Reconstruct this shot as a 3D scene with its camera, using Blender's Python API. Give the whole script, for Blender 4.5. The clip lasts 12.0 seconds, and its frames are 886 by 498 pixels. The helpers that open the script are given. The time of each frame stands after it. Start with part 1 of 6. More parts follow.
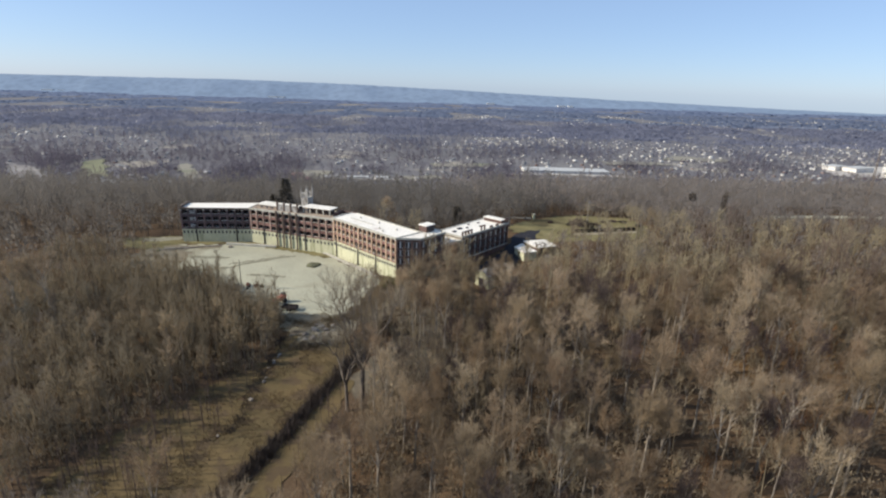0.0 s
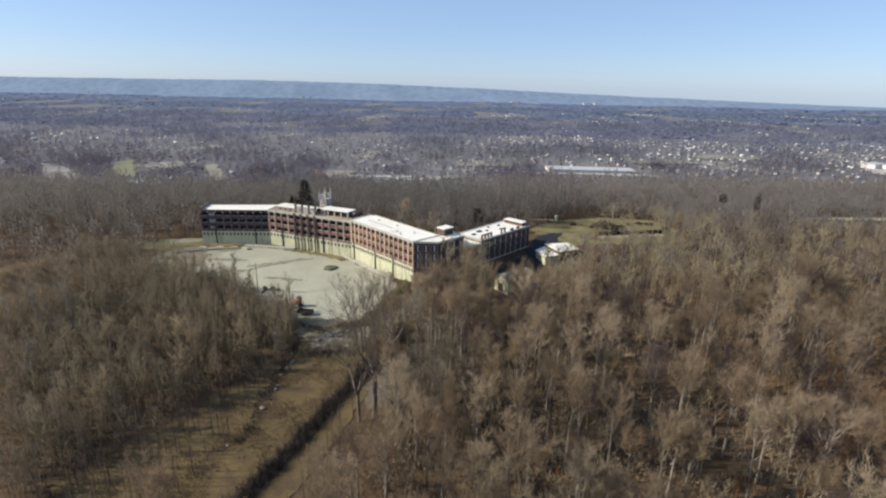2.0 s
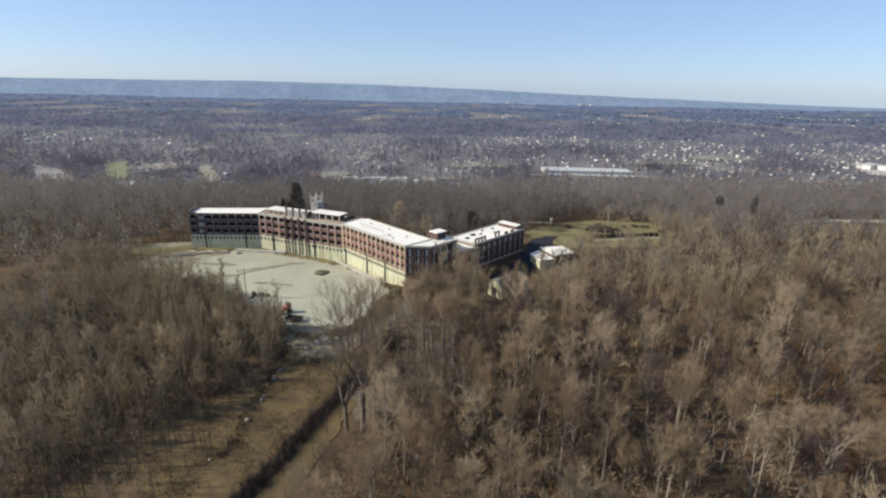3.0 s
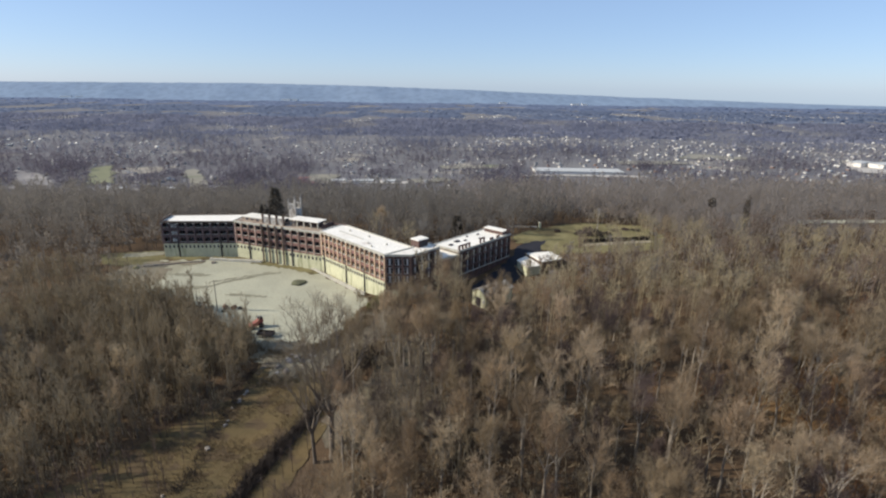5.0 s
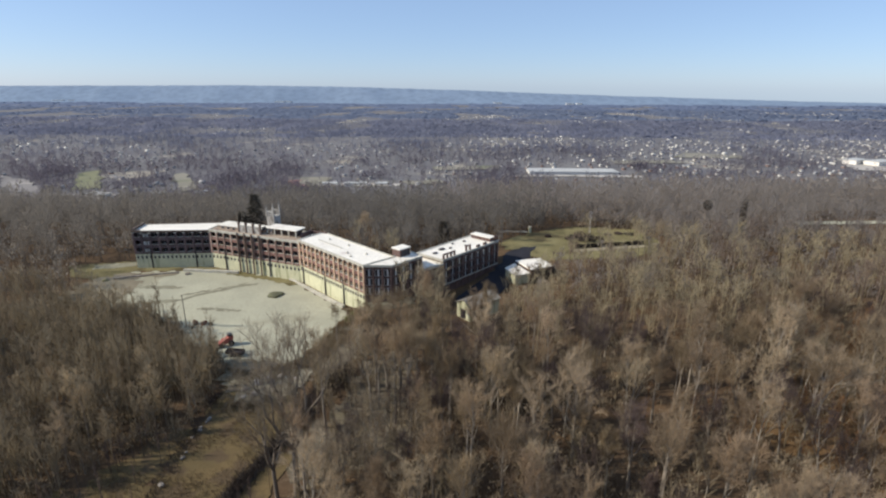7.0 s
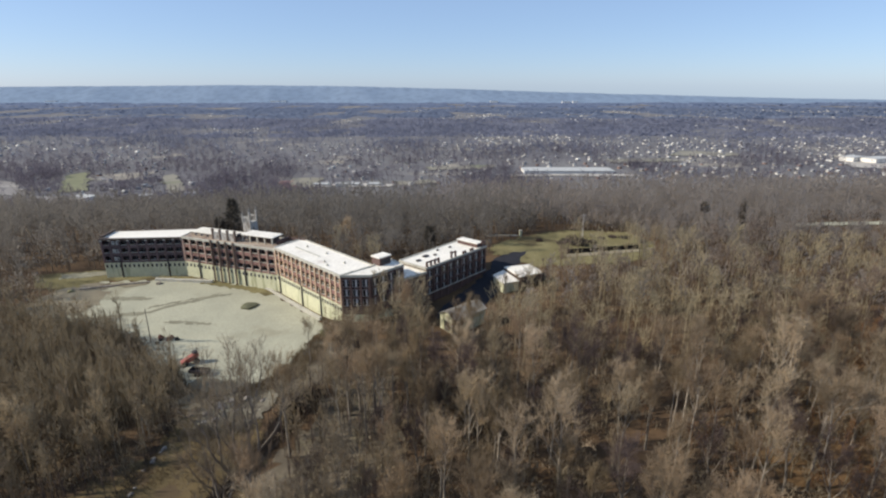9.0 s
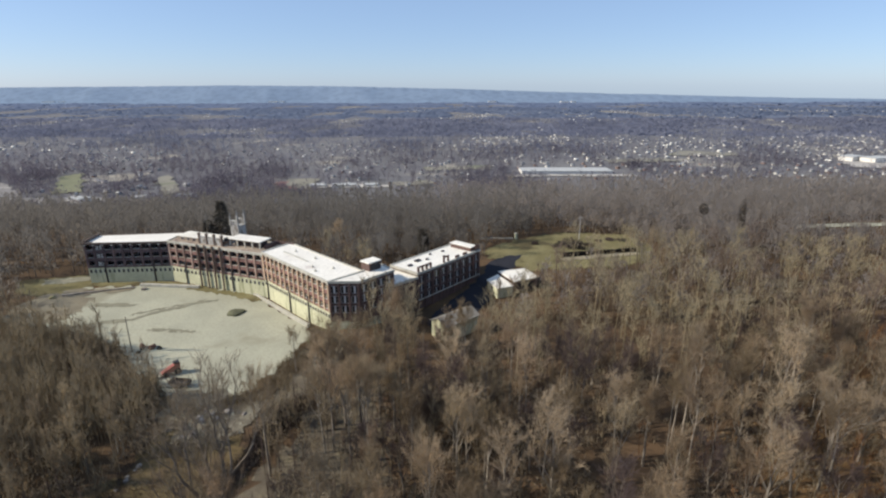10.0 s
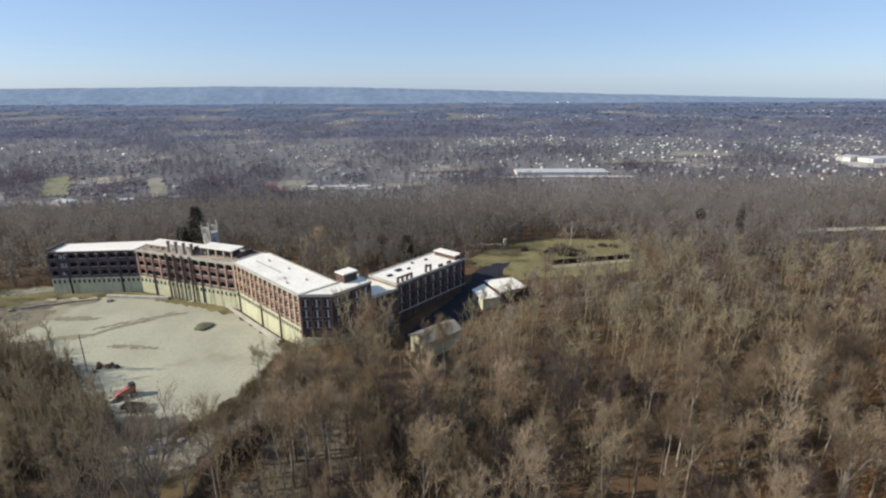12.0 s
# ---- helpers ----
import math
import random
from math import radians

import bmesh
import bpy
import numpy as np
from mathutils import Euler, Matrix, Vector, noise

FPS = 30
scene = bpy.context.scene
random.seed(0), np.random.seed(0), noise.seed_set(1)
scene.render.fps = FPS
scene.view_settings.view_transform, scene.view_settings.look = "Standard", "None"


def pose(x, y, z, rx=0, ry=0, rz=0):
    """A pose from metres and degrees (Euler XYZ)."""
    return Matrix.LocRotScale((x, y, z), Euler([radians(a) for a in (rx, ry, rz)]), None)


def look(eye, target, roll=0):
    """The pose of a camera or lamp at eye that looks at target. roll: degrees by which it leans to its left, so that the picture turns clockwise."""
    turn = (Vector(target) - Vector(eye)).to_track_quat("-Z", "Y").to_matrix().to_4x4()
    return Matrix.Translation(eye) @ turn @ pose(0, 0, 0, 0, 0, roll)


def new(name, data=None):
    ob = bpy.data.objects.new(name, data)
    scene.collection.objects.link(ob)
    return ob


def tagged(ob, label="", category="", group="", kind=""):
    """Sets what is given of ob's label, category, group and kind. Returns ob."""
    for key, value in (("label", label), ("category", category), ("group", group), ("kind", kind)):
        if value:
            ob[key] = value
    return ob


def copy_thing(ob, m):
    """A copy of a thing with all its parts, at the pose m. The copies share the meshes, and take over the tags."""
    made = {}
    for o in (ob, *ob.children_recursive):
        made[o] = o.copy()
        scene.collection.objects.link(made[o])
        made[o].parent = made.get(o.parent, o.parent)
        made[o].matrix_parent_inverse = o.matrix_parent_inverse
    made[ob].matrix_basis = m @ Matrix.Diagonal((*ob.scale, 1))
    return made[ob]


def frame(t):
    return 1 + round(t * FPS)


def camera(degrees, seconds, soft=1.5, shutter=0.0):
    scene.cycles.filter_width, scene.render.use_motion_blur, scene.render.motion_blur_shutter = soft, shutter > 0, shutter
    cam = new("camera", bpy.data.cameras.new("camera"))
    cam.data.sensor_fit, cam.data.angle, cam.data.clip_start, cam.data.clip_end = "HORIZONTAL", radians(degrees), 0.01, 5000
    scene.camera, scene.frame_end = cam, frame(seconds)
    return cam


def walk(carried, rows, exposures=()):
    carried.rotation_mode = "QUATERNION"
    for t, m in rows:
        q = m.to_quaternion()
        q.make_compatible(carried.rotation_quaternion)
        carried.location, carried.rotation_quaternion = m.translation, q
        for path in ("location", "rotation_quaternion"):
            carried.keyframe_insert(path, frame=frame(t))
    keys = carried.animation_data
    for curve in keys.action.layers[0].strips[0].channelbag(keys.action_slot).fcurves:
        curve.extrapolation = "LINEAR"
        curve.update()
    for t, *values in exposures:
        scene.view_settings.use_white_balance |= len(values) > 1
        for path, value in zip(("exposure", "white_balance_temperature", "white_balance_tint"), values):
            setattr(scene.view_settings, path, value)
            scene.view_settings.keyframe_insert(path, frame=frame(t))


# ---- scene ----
import mathutils.geometry
import mathutils
cam = camera(81.1, 12.0, soft=2.2)
PATH = [
    (0, (-11.073, 6.869, 74.554), (-11.033, 8.777, 73.956), 1.8),
    (0.5, (-10.743, 7.705, 74.61), (-10.722, 9.612, 74.009), 1.6),
    (1, (-10.178, 8.905, 74.641), (-10.199, 10.811, 74.037), 1.4),
    (1.5, (-9.646, 10.322, 74.838), (-9.687, 12.227, 74.232), 1.3),
    (2, (-9.035, 11.924, 75.029), (-9.086, 13.83, 74.424), 1.2),
    (2.5, (-8.352, 13.817, 75.017), (-8.4, 15.723, 74.413), 1.2),
    (3, (-7.577, 15.893, 75.228), (-7.616, 17.8, 74.626), 1.2),
    (5, (-3.287, 25.151, 75.243), (-3.303, 27.059, 74.644), 0.8),
    (5.5, (-2.123, 27.56, 75.34), (-2.136, 29.468, 74.742), 0.6),
    (6, (-0.966, 30.108, 75.463), (-0.975, 32.017, 74.865), 0.5),
    (6.5, (0.268, 32.604, 75.328), (0.262, 34.513, 74.73), 0.4),
    (7, (1.569, 35.214, 75.362), (1.565, 37.122, 74.765), 0.3),
    (9, (6.505, 45.939, 75.113), (6.511, 47.846, 74.512), 0.0),
    (9.5, (7.524, 48.349, 75.029), (7.532, 50.256, 74.428), 0.0),
    (10, (8.923, 51.248, 75.039), (8.933, 53.155, 74.438), -0.1),
    (10.5, (10.287, 53.917, 74.958), (10.299, 55.825, 74.357), -0.1),
    (11, (11.806, 56.655, 74.886), (11.82, 58.562, 74.284), -0.2),
    (11.5, (13.101, 59.284, 74.821), (13.116, 61.192, 74.22), -0.2),
    (12, (14.405, 61.82, 74.624), (14.423, 63.728, 74.025), -0.2),
]
walk(cam, [(t, look(eye, target, roll)) for t, eye, target, roll in PATH], exposures=[(0, 0.34, 6500, 10), (12, 0.27, 6500, 10)])

# ---- light: clear winter sky, sun low on the west side ----
SUN_ELEV, SUN_AZ = 33.0, 264.5            # degrees; azimuth clockwise from +y
world = bpy.data.worlds.new("sky_world")
scene.world = world
world.use_nodes = True
wt = world.node_tree
wt.nodes.clear()
sky = wt.nodes.new("ShaderNodeTexSky")
sky.sky_type, sky.sun_disc = "NISHITA", False
sky.sun_elevation, sky.sun_rotation = radians(SUN_ELEV), radians(SUN_AZ)
sky.altitude, sky.air_density, sky.dust_density, sky.ozone_density = 1000, 0.9, 0.8, 4.0
bg = wt.nodes.new("ShaderNodeBackground")
bg.inputs["Strength"].default_value = 0.099
wo = wt.nodes.new("ShaderNodeOutputWorld")
tint = wt.nodes.new("ShaderNodeMix")
tint.data_type, tint.blend_type = "RGBA", "MULTIPLY"
tint.inputs[0].default_value = 1.0
tint.inputs[7].default_value = (1.02, 1.0, 1.06, 1)
wt.links.new(sky.outputs[0], tint.inputs[6])
haze = wt.nodes.new("ShaderNodeMix")     # thin even haze over the whole sky
haze.data_type, haze.blend_type = "RGBA", "MIX"
haze.inputs[0].default_value = 0.42
haze.inputs[7].default_value = (3.9, 5.5, 7.9, 1)
wt.links.new(tint.outputs[2], haze.inputs[6])
wt.links.new(haze.outputs[2], bg.inputs[0])
wt.links.new(bg.outputs[0], wo.inputs[0])
sun_data = bpy.data.lights.new("sun", "SUN")
sun_data.energy, sun_data.angle, sun_data.color = 4.5, radians(0.55), (1.0, 0.925, 0.80)
sun = new("sun", sun_data)
sd = Vector((math.sin(radians(SUN_AZ)) * math.cos(radians(SUN_ELEV)), math.cos(radians(SUN_AZ)) * math.cos(radians(SUN_ELEV)), math.sin(radians(SUN_ELEV))))
sun.matrix_world = look((0, 0, 200), Vector((0, 0, 200)) - sd)


# ---- materials ----
def material(name, c1, c2, scale=1.0, fine=12.0, rough=0.85, metal=0.0, bump=0.3, spots=None, rand=0.0, spot_scale=0.3, spot_at=0.58, spec=0.3, streak=1.0, thin=0.0, hue=0.0):
    """Two colours mixed by coarse and fine noise in world metres, with optional stains and object-to-object variation."""
    m = bpy.data.materials.new(name)
    m.use_nodes = True
    t = m.node_tree
    n, l = t.nodes, t.links
    b = n["Principled BSDF"]
    b.inputs["Roughness"].default_value, b.inputs["Metallic"].default_value = rough, metal
    b.inputs["Specular IOR Level"].default_value = spec
    g = n.new("ShaderNodeNewGeometry")

    def noise_at(s, detail=3.0, tall=1.0):
        x = n.new("ShaderNodeTexNoise")
        x.inputs["Scale"].default_value, x.inputs["Detail"].default_value = s, detail
        v = n.new("ShaderNodeVectorMath")
        v.operation = "MULTIPLY"
        v.inputs[1].default_value = (1, 1, tall)
        l.new(g.outputs["Position"], v.inputs[0])
        l.new(v.outputs[0], x.inputs["Vector"])
        return x.outputs["Fac"]

    def mix(f, a, c, kind="MIX"):
        x = n.new("ShaderNodeMix")
        x.data_type, x.blend_type = "RGBA", kind
        for v, i in ((f, 0), (a, 6), (c, 7)):
            if isinstance(v, (int, float)):
                x.inputs[i].default_value = v
            elif isinstance(v, tuple):
                x.inputs[i].default_value = (*v, 1)
            else:
                l.new(v, x.inputs[i])
        return x.outputs[2]

    def ramp(f, lo, hi):
        x = n.new("ShaderNodeMapRange")
        x.interpolation_type = "SMOOTHSTEP"
        x.inputs["From Min"].default_value, x.inputs["From Max"].default_value = lo, hi
        l.new(f, x.inputs["Value"])
        return x.outputs["Result"]

    coarse, grain = noise_at(scale, 4.0), noise_at(fine, 2.0)
    col = mix(ramp(coarse, 0.32, 0.68), c1, c2)
    dark = tuple(v * 0.6 for v in c1)
    col = mix(mix(ramp(grain, 0.35, 0.75), (0, 0, 0), (0.45, 0.45, 0.45)), col, dark)
    if spots:
        col = mix(ramp(noise_at(spot_scale, 5.0, streak), spot_at, spot_at + 0.12), col, spots)
    if rand:
        oi = n.new("ShaderNodeObjectInfo")
        mr = n.new("ShaderNodeMapRange")
        mr.inputs["To Min"].default_value, mr.inputs["To Max"].default_value = 1 - rand, 1 + rand
        l.new(oi.outputs["Random"], mr.inputs["Value"])
        hs = n.new("ShaderNodeHueSaturation")
        l.new(mr.outputs["Result"], hs.inputs["Value"])
        l.new(col, hs.inputs["Color"])
        if hue:
            mu, fr, mh = n.new("ShaderNodeMath"), n.new("ShaderNodeMath"), n.new("ShaderNodeMapRange")
            mu.operation, fr.operation = "MULTIPLY", "FRACT"
            mu.inputs[1].default_value = 17.3
            mh.inputs["To Min"].default_value, mh.inputs["To Max"].default_value = 0.5 - hue, 0.5 + 0.5 * hue
            l.new(oi.outputs["Random"], mu.inputs[0])
            l.new(mu.outputs[0], fr.inputs[0])
            l.new(fr.outputs[0], mh.inputs["Value"])
            l.new(mh.outputs["Result"], hs.inputs["Hue"])
        col = hs.outputs["Color"]
    l.new(col, b.inputs["Base Color"])
    if thin:
        tr, mx = n.new("ShaderNodeBsdfTranslucent"), n.new("ShaderNodeMixShader")
        l.new(col, tr.inputs["Color"])
        mx.inputs[0].default_value = thin
        l.new(b.outputs[0], mx.inputs[1])
        l.new(tr.outputs[0], mx.inputs[2])
        l.new(mx.outputs[0], n["Material Output"].inputs["Surface"])
    if bump:
        bp = n.new("ShaderNodeBump")
        bp.inputs["Strength"].default_value, bp.inputs["Distance"].default_value = bump, 0.1
        l.new(grain, bp.inputs["Height"])
        l.new(bp.outputs["Normal"], b.inputs["Normal"])
    return m


def island_material(name, colours, rough=0.9):
    """Joined small things: each island takes one of the colours."""
    m = bpy.data.materials.new(name)
    m.use_nodes = True
    t = m.node_tree
    b = t.nodes["Principled BSDF"]
    b.inputs["Roughness"].default_value = rough
    b.inputs["Specular IOR Level"].default_value = 0.15
    g = t.nodes.new("ShaderNodeNewGeometry")
    r = t.nodes.new("ShaderNodeValToRGB")
    r.color_ramp.interpolation = "CONSTANT"
    for i, c in enumerate(colours):
        e = r.color_ramp.elements[0] if i == 0 else r.color_ramp.elements.new(i / len(colours))
        e.color = (*c, 1)
    r.color_ramp.elements.remove(r.color_ramp.elements[-1]) if len(r.color_ramp.elements) > len(colours) else None
    t.links.new(g.outputs["Random Per Island"], r.inputs[0])
    t.links.new(r.outputs[0], b.inputs["Base Color"])
    return m


M_LITTER = material("leaf_litter", (0.118, 0.077, 0.046), (0.087, 0.060, 0.038), 0.06, 1.2, 0.95, bump=0.6, spots=(0.151, 0.092, 0.047), spot_scale=0.035, spot_at=0.6, spec=0.05)
M_GRAVEL = material("pale_gravel", (0.43, 0.412, 0.305), (0.35, 0.34, 0.255), 0.05, 1.6, 0.9, bump=0.25, spots=(0.29, 0.272, 0.195), spot_scale=0.045, spot_at=0.54, spec=0.1)
M_MUD = material("muddy_gravel", (0.253, 0.217, 0.143), (0.175, 0.146, 0.098), 0.12, 1.0, 0.8, bump=0.3, spots=(0.110, 0.089, 0.063), spot_scale=0.1)
M_DRYGRASS = material("dry_grass", (0.150, 0.107, 0.053), (0.112, 0.085, 0.044), 0.1, 1.5, 0.95, bump=0.5, spots=(0.098, 0.070, 0.042), spot_scale=0.22, spot_at=0.5, spec=0.05)
M_LAWN = material("winter_lawn", (0.167, 0.143, 0.069), (0.232, 0.202, 0.103), 0.07, 1.4, 0.95, bump=0.4, spots=(0.107, 0.088, 0.048), spot_scale=0.08, spot_at=0.5, spec=0.05)
M_PLAIN = material("valley_floor", (0.196, 0.188, 0.184), (0.155, 0.148, 0.155), 0.01, 0.05, 0.95, bump=0.0, spots=(0.36, 0.325, 0.26), spot_scale=0.008, spec=0.05)
M_FIELD = material("valley_field", (0.20, 0.20, 0.115), (0.24, 0.22, 0.14), 0.01, 0.1, 0.95, bump=0.0)
M_PALEGROUND = material("pale_lot", (0.52, 0.48, 0.42), (0.42, 0.38, 0.33), 0.01, 0.06, 0.9, bump=0.0)
# aerial haze over the far ridge is put into its base colour
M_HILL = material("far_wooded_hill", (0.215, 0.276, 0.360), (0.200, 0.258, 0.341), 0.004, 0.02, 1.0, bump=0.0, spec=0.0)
# Shade-facing walls get darker brick, sun-facing wings paler: light put into the colour.
M_BRICK = material("red_brick", (0.105, 0.066, 0.058), (0.14, 0.09, 0.076), 0.25, 3.0, 0.9, bump=0.2, spots=(0.155, 0.082, 0.066), spot_scale=0.3, rand=0.2)
M_BRICK_PINK = material("sunlit_pink_brick", (0.335, 0.235, 0.19), (0.255, 0.17, 0.14), 0.3, 3.0, 0.9, bump=0.2, spots=(0.44, 0.345, 0.28), spot_scale=0.4, rand=0.28)
M_BRICK_RED = material("rust_red_brick", (0.235, 0.13, 0.11), (0.18, 0.10, 0.085), 0.3, 3.0, 0.9, bump=0.2, spots=(0.31, 0.20, 0.16), spot_scale=0.4, rand=0.3)
M_CREAMBRICK = material("sunlit_cream_brick", (0.52, 0.375, 0.26), (0.42, 0.28, 0.19), 0.3, 3.0, 0.9, bump=0.2, spots=(0.34, 0.20, 0.14), spot_scale=0.4, rand=0.25)
M_PIER = material("brown_brick", (0.115, 0.085, 0.07), (0.15, 0.11, 0.088), 0.3, 3.0, 0.9, bump=0.2, rand=0.1)
# west wing brick, its shade put into the colour as a darker grey
M_BRICK_WEST = material("shade_toned_brick", (0.127, 0.090, 0.090), (0.098, 0.071, 0.074), 0.25, 3.0, 0.9, bump=0.2, spots=(0.156, 0.101, 0.094), spot_scale=0.3, rand=0.2)
M_TERRACE = material("tan_roof_gravel", (0.40, 0.325, 0.25), (0.32, 0.25, 0.19), 0.3, 2.5, 0.9, bump=0.2, spots=(0.22, 0.16, 0.125), spot_scale=0.25, spot_at=0.55)
M_TOWER = material("grey_tower_stone", (0.46, 0.44, 0.40), (0.33, 0.31, 0.28), 0.5, 3.0, 0.9, bump=0.2, spots=(0.20, 0.175, 0.15), spot_scale=0.9, spot_at=0.52, streak=0.4)
M_CREAMROOF = material("cream_roof_membrane", (0.80, 0.745, 0.63), (0.70, 0.645, 0.54), 0.15, 1.5, 0.8, bump=0.1, spots=(0.52, 0.45, 0.36), spot_scale=0.15, spot_at=0.6)
M_STUCCO = material("stained_render", (0.645, 0.629, 0.422), (0.555, 0.544, 0.365), 0.18, 2.0, 0.9, bump=0.15, spots=(0.370, 0.366, 0.226), spot_scale=0.7, spot_at=0.53, streak=0.12)
M_CONCRETE = material("weathered_concrete", (0.52, 0.49, 0.415), (0.41, 0.39, 0.325), 0.3, 2.5, 0.9, bump=0.2, spots=(0.33, 0.31, 0.26), spot_scale=0.5)
M_ROOF = material("white_roof_membrane", (0.860, 0.808, 0.707), (0.780, 0.729, 0.630), 0.12, 1.5, 0.75, bump=0.1, spots=(0.600, 0.532, 0.468), spot_scale=0.12, spot_at=0.62)
# porch and pavilion insides: deep shade is put into the dark colour
M_INNER = material("shade_dark_inner_wall", (0.10, 0.075, 0.065), (0.07, 0.055, 0.05), 0.4, 3.0, 0.9, bump=0.1)
M_GLASS = material("dark_window_glass", (0.02, 0.022, 0.025), (0.03, 0.03, 0.035), 0.5, 3.0, 0.15, bump=0.0, spec=0.5)
M_FRAME = material("pale_window_frame", (0.50, 0.48, 0.45), (0.42, 0.40, 0.38), 1.0, 4.0, 0.7, bump=0.0)
M_WHITEFRAME = material("white_window_frame", (0.78, 0.75, 0.70), (0.66, 0.63, 0.58), 1.0, 4.0, 0.7, bump=0.0)
M_DARKMETAL = material("dark_metal", (0.045, 0.042, 0.045), (0.07, 0.06, 0.06), 1.0, 6.0, 0.55, 0.3, bump=0.1)
M_RED = material("red_paint", (0.399, 0.115, 0.085), (0.297, 0.085, 0.066), 1.0, 6.0, 0.5, bump=0.05)
M_BLACKWALL = material("black_garden_wall", (0.02, 0.018, 0.017), (0.032, 0.028, 0.025), 0.6, 4.0, 0.95, bump=0.2, spec=0.1)
M_RUBBER = material("black_rubber", (0.025, 0.025, 0.025), (0.04, 0.038, 0.036), 2.0, 9.0, 0.9, bump=0.1)
M_WOOD = material("weathered_pole", (0.20, 0.16, 0.125), (0.14, 0.11, 0.09), 1.0, 6.0, 0.9, bump=0.2)
M_STONE = material("rubble_stone", (0.336, 0.296, 0.248), (0.192, 0.160, 0.136), 0.8, 4.0, 0.9, bump=0.3, rand=0.25)
M_TIN = material("pale_metal_roof", (0.40, 0.36, 0.29), (0.31, 0.275, 0.22), 0.2, 2.0, 0.6, bump=0.1, spots=(0.27, 0.22, 0.17), spot_scale=0.3)
M_BARK = material("grey_bark", (0.29, 0.25, 0.20), (0.19, 0.16, 0.13), 0.8, 5.0, 0.95, bump=0.4, rand=0.25, spec=0.05)
M_BARK_PALE = material("pale_sycamore_bark", (0.424, 0.380, 0.317), (0.303, 0.266, 0.218), 0.8, 4.0, 0.9, bump=0.3, rand=0.15, spec=0.05)
M_TWIG = material("grey_brown_twigs", (0.331, 0.247, 0.154), (0.239, 0.178, 0.115), 0.05, 0.6, 0.95, bump=0.0, rand=0.32, spec=0.05, hue=0.009, thin=0.4)
M_TWIG_TAN = material("tan_twigs", (0.436, 0.346, 0.229), (0.346, 0.269, 0.174), 0.05, 0.6, 0.95, bump=0.0, rand=0.28, spec=0.05, hue=0.009, thin=0.4)
M_TWIG_YOUNG = material("young_grey_twigs", (0.357, 0.287, 0.192), (0.286, 0.229, 0.150), 0.05, 0.6, 0.95, bump=0.0, rand=0.25, spec=0.05, hue=0.009, thin=0.35)
M_TWIG_DARK = material("dark_twigs", (0.126, 0.094, 0.081), (0.090, 0.068, 0.061), 0.05, 0.6, 0.95, bump=0.0, rand=0.35, spec=0.05, hue=0.009, thin=0.4)
M_WOODS = material("massed_bare_twigs", (0.427, 0.354, 0.232), (0.346, 0.286, 0.187), 0.07, 0.9, 0.95, bump=0.0, spots=(0.411, 0.333, 0.210), spot_scale=0.04, spot_at=0.56, spec=0.05, thin=0.4)
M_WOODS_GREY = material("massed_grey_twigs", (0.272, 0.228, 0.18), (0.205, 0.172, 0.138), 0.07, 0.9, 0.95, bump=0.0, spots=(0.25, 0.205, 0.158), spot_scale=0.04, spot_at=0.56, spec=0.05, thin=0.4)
M_WOODS_ROSE = material("massed_rosy_twigs", (0.243, 0.183, 0.141), (0.190, 0.144, 0.112), 0.07, 0.9, 0.95, bump=0.0, spots=(0.234, 0.173, 0.131), spot_scale=0.04, spot_at=0.56, spec=0.05, thin=0.4)
M_WOODS_OLIVE = material("massed_olive_twigs", (0.439, 0.364, 0.230), (0.351, 0.291, 0.187), 0.07, 0.9, 0.95, bump=0.0, spots=(0.446, 0.356, 0.212), spot_scale=0.04, spot_at=0.56, spec=0.05, thin=0.4)
M_RUST = material("rust_brown_leaves", (0.330, 0.182, 0.090), (0.248, 0.138, 0.072), 0.2, 1.0, 0.95, bump=0.0, spec=0.05, thin=0.3)
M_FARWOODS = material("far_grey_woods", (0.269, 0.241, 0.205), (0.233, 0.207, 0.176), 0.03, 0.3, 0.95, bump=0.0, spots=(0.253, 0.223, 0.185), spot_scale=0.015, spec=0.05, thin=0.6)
M_FARWOODS_EAST = material("far_brown_woods", (0.387, 0.336, 0.288), (0.331, 0.286, 0.242), 0.03, 0.3, 0.95, bump=0.0, spots=(0.367, 0.306, 0.252), spot_scale=0.015, spec=0.05, thin=0.6)
# valley trees: haze is put into the colour, bluer and paler with distance
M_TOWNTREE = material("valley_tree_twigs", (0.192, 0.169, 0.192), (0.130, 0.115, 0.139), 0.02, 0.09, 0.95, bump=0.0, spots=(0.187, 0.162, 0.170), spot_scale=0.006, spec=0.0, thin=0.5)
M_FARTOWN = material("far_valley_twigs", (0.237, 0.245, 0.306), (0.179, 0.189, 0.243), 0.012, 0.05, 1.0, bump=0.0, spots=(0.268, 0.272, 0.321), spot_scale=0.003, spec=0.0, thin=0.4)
M_FARTOWN_PALE = material("haze_pale_far_twigs", (0.204, 0.240, 0.323), (0.163, 0.195, 0.272), 0.008, 0.04, 1.0, bump=0.0, spots=(0.245, 0.279, 0.353), spot_scale=0.002, spec=0.0, thin=0.4)
M_FARTOWN_BLUE = material("haze_blue_far_twigs", (0.230, 0.275, 0.385), (0.197, 0.241, 0.345), 0.006, 0.03, 1.0, bump=0.0, spots=(0.270, 0.309, 0.408), spot_scale=0.0015, spec=0.0, thin=0.4)
M_LOT = material("grey_lot", (0.255, 0.234, 0.217), (0.204, 0.187, 0.178), 0.02, 0.1, 0.95, bump=0.0, spots=(0.306, 0.285, 0.255), spot_scale=0.03)
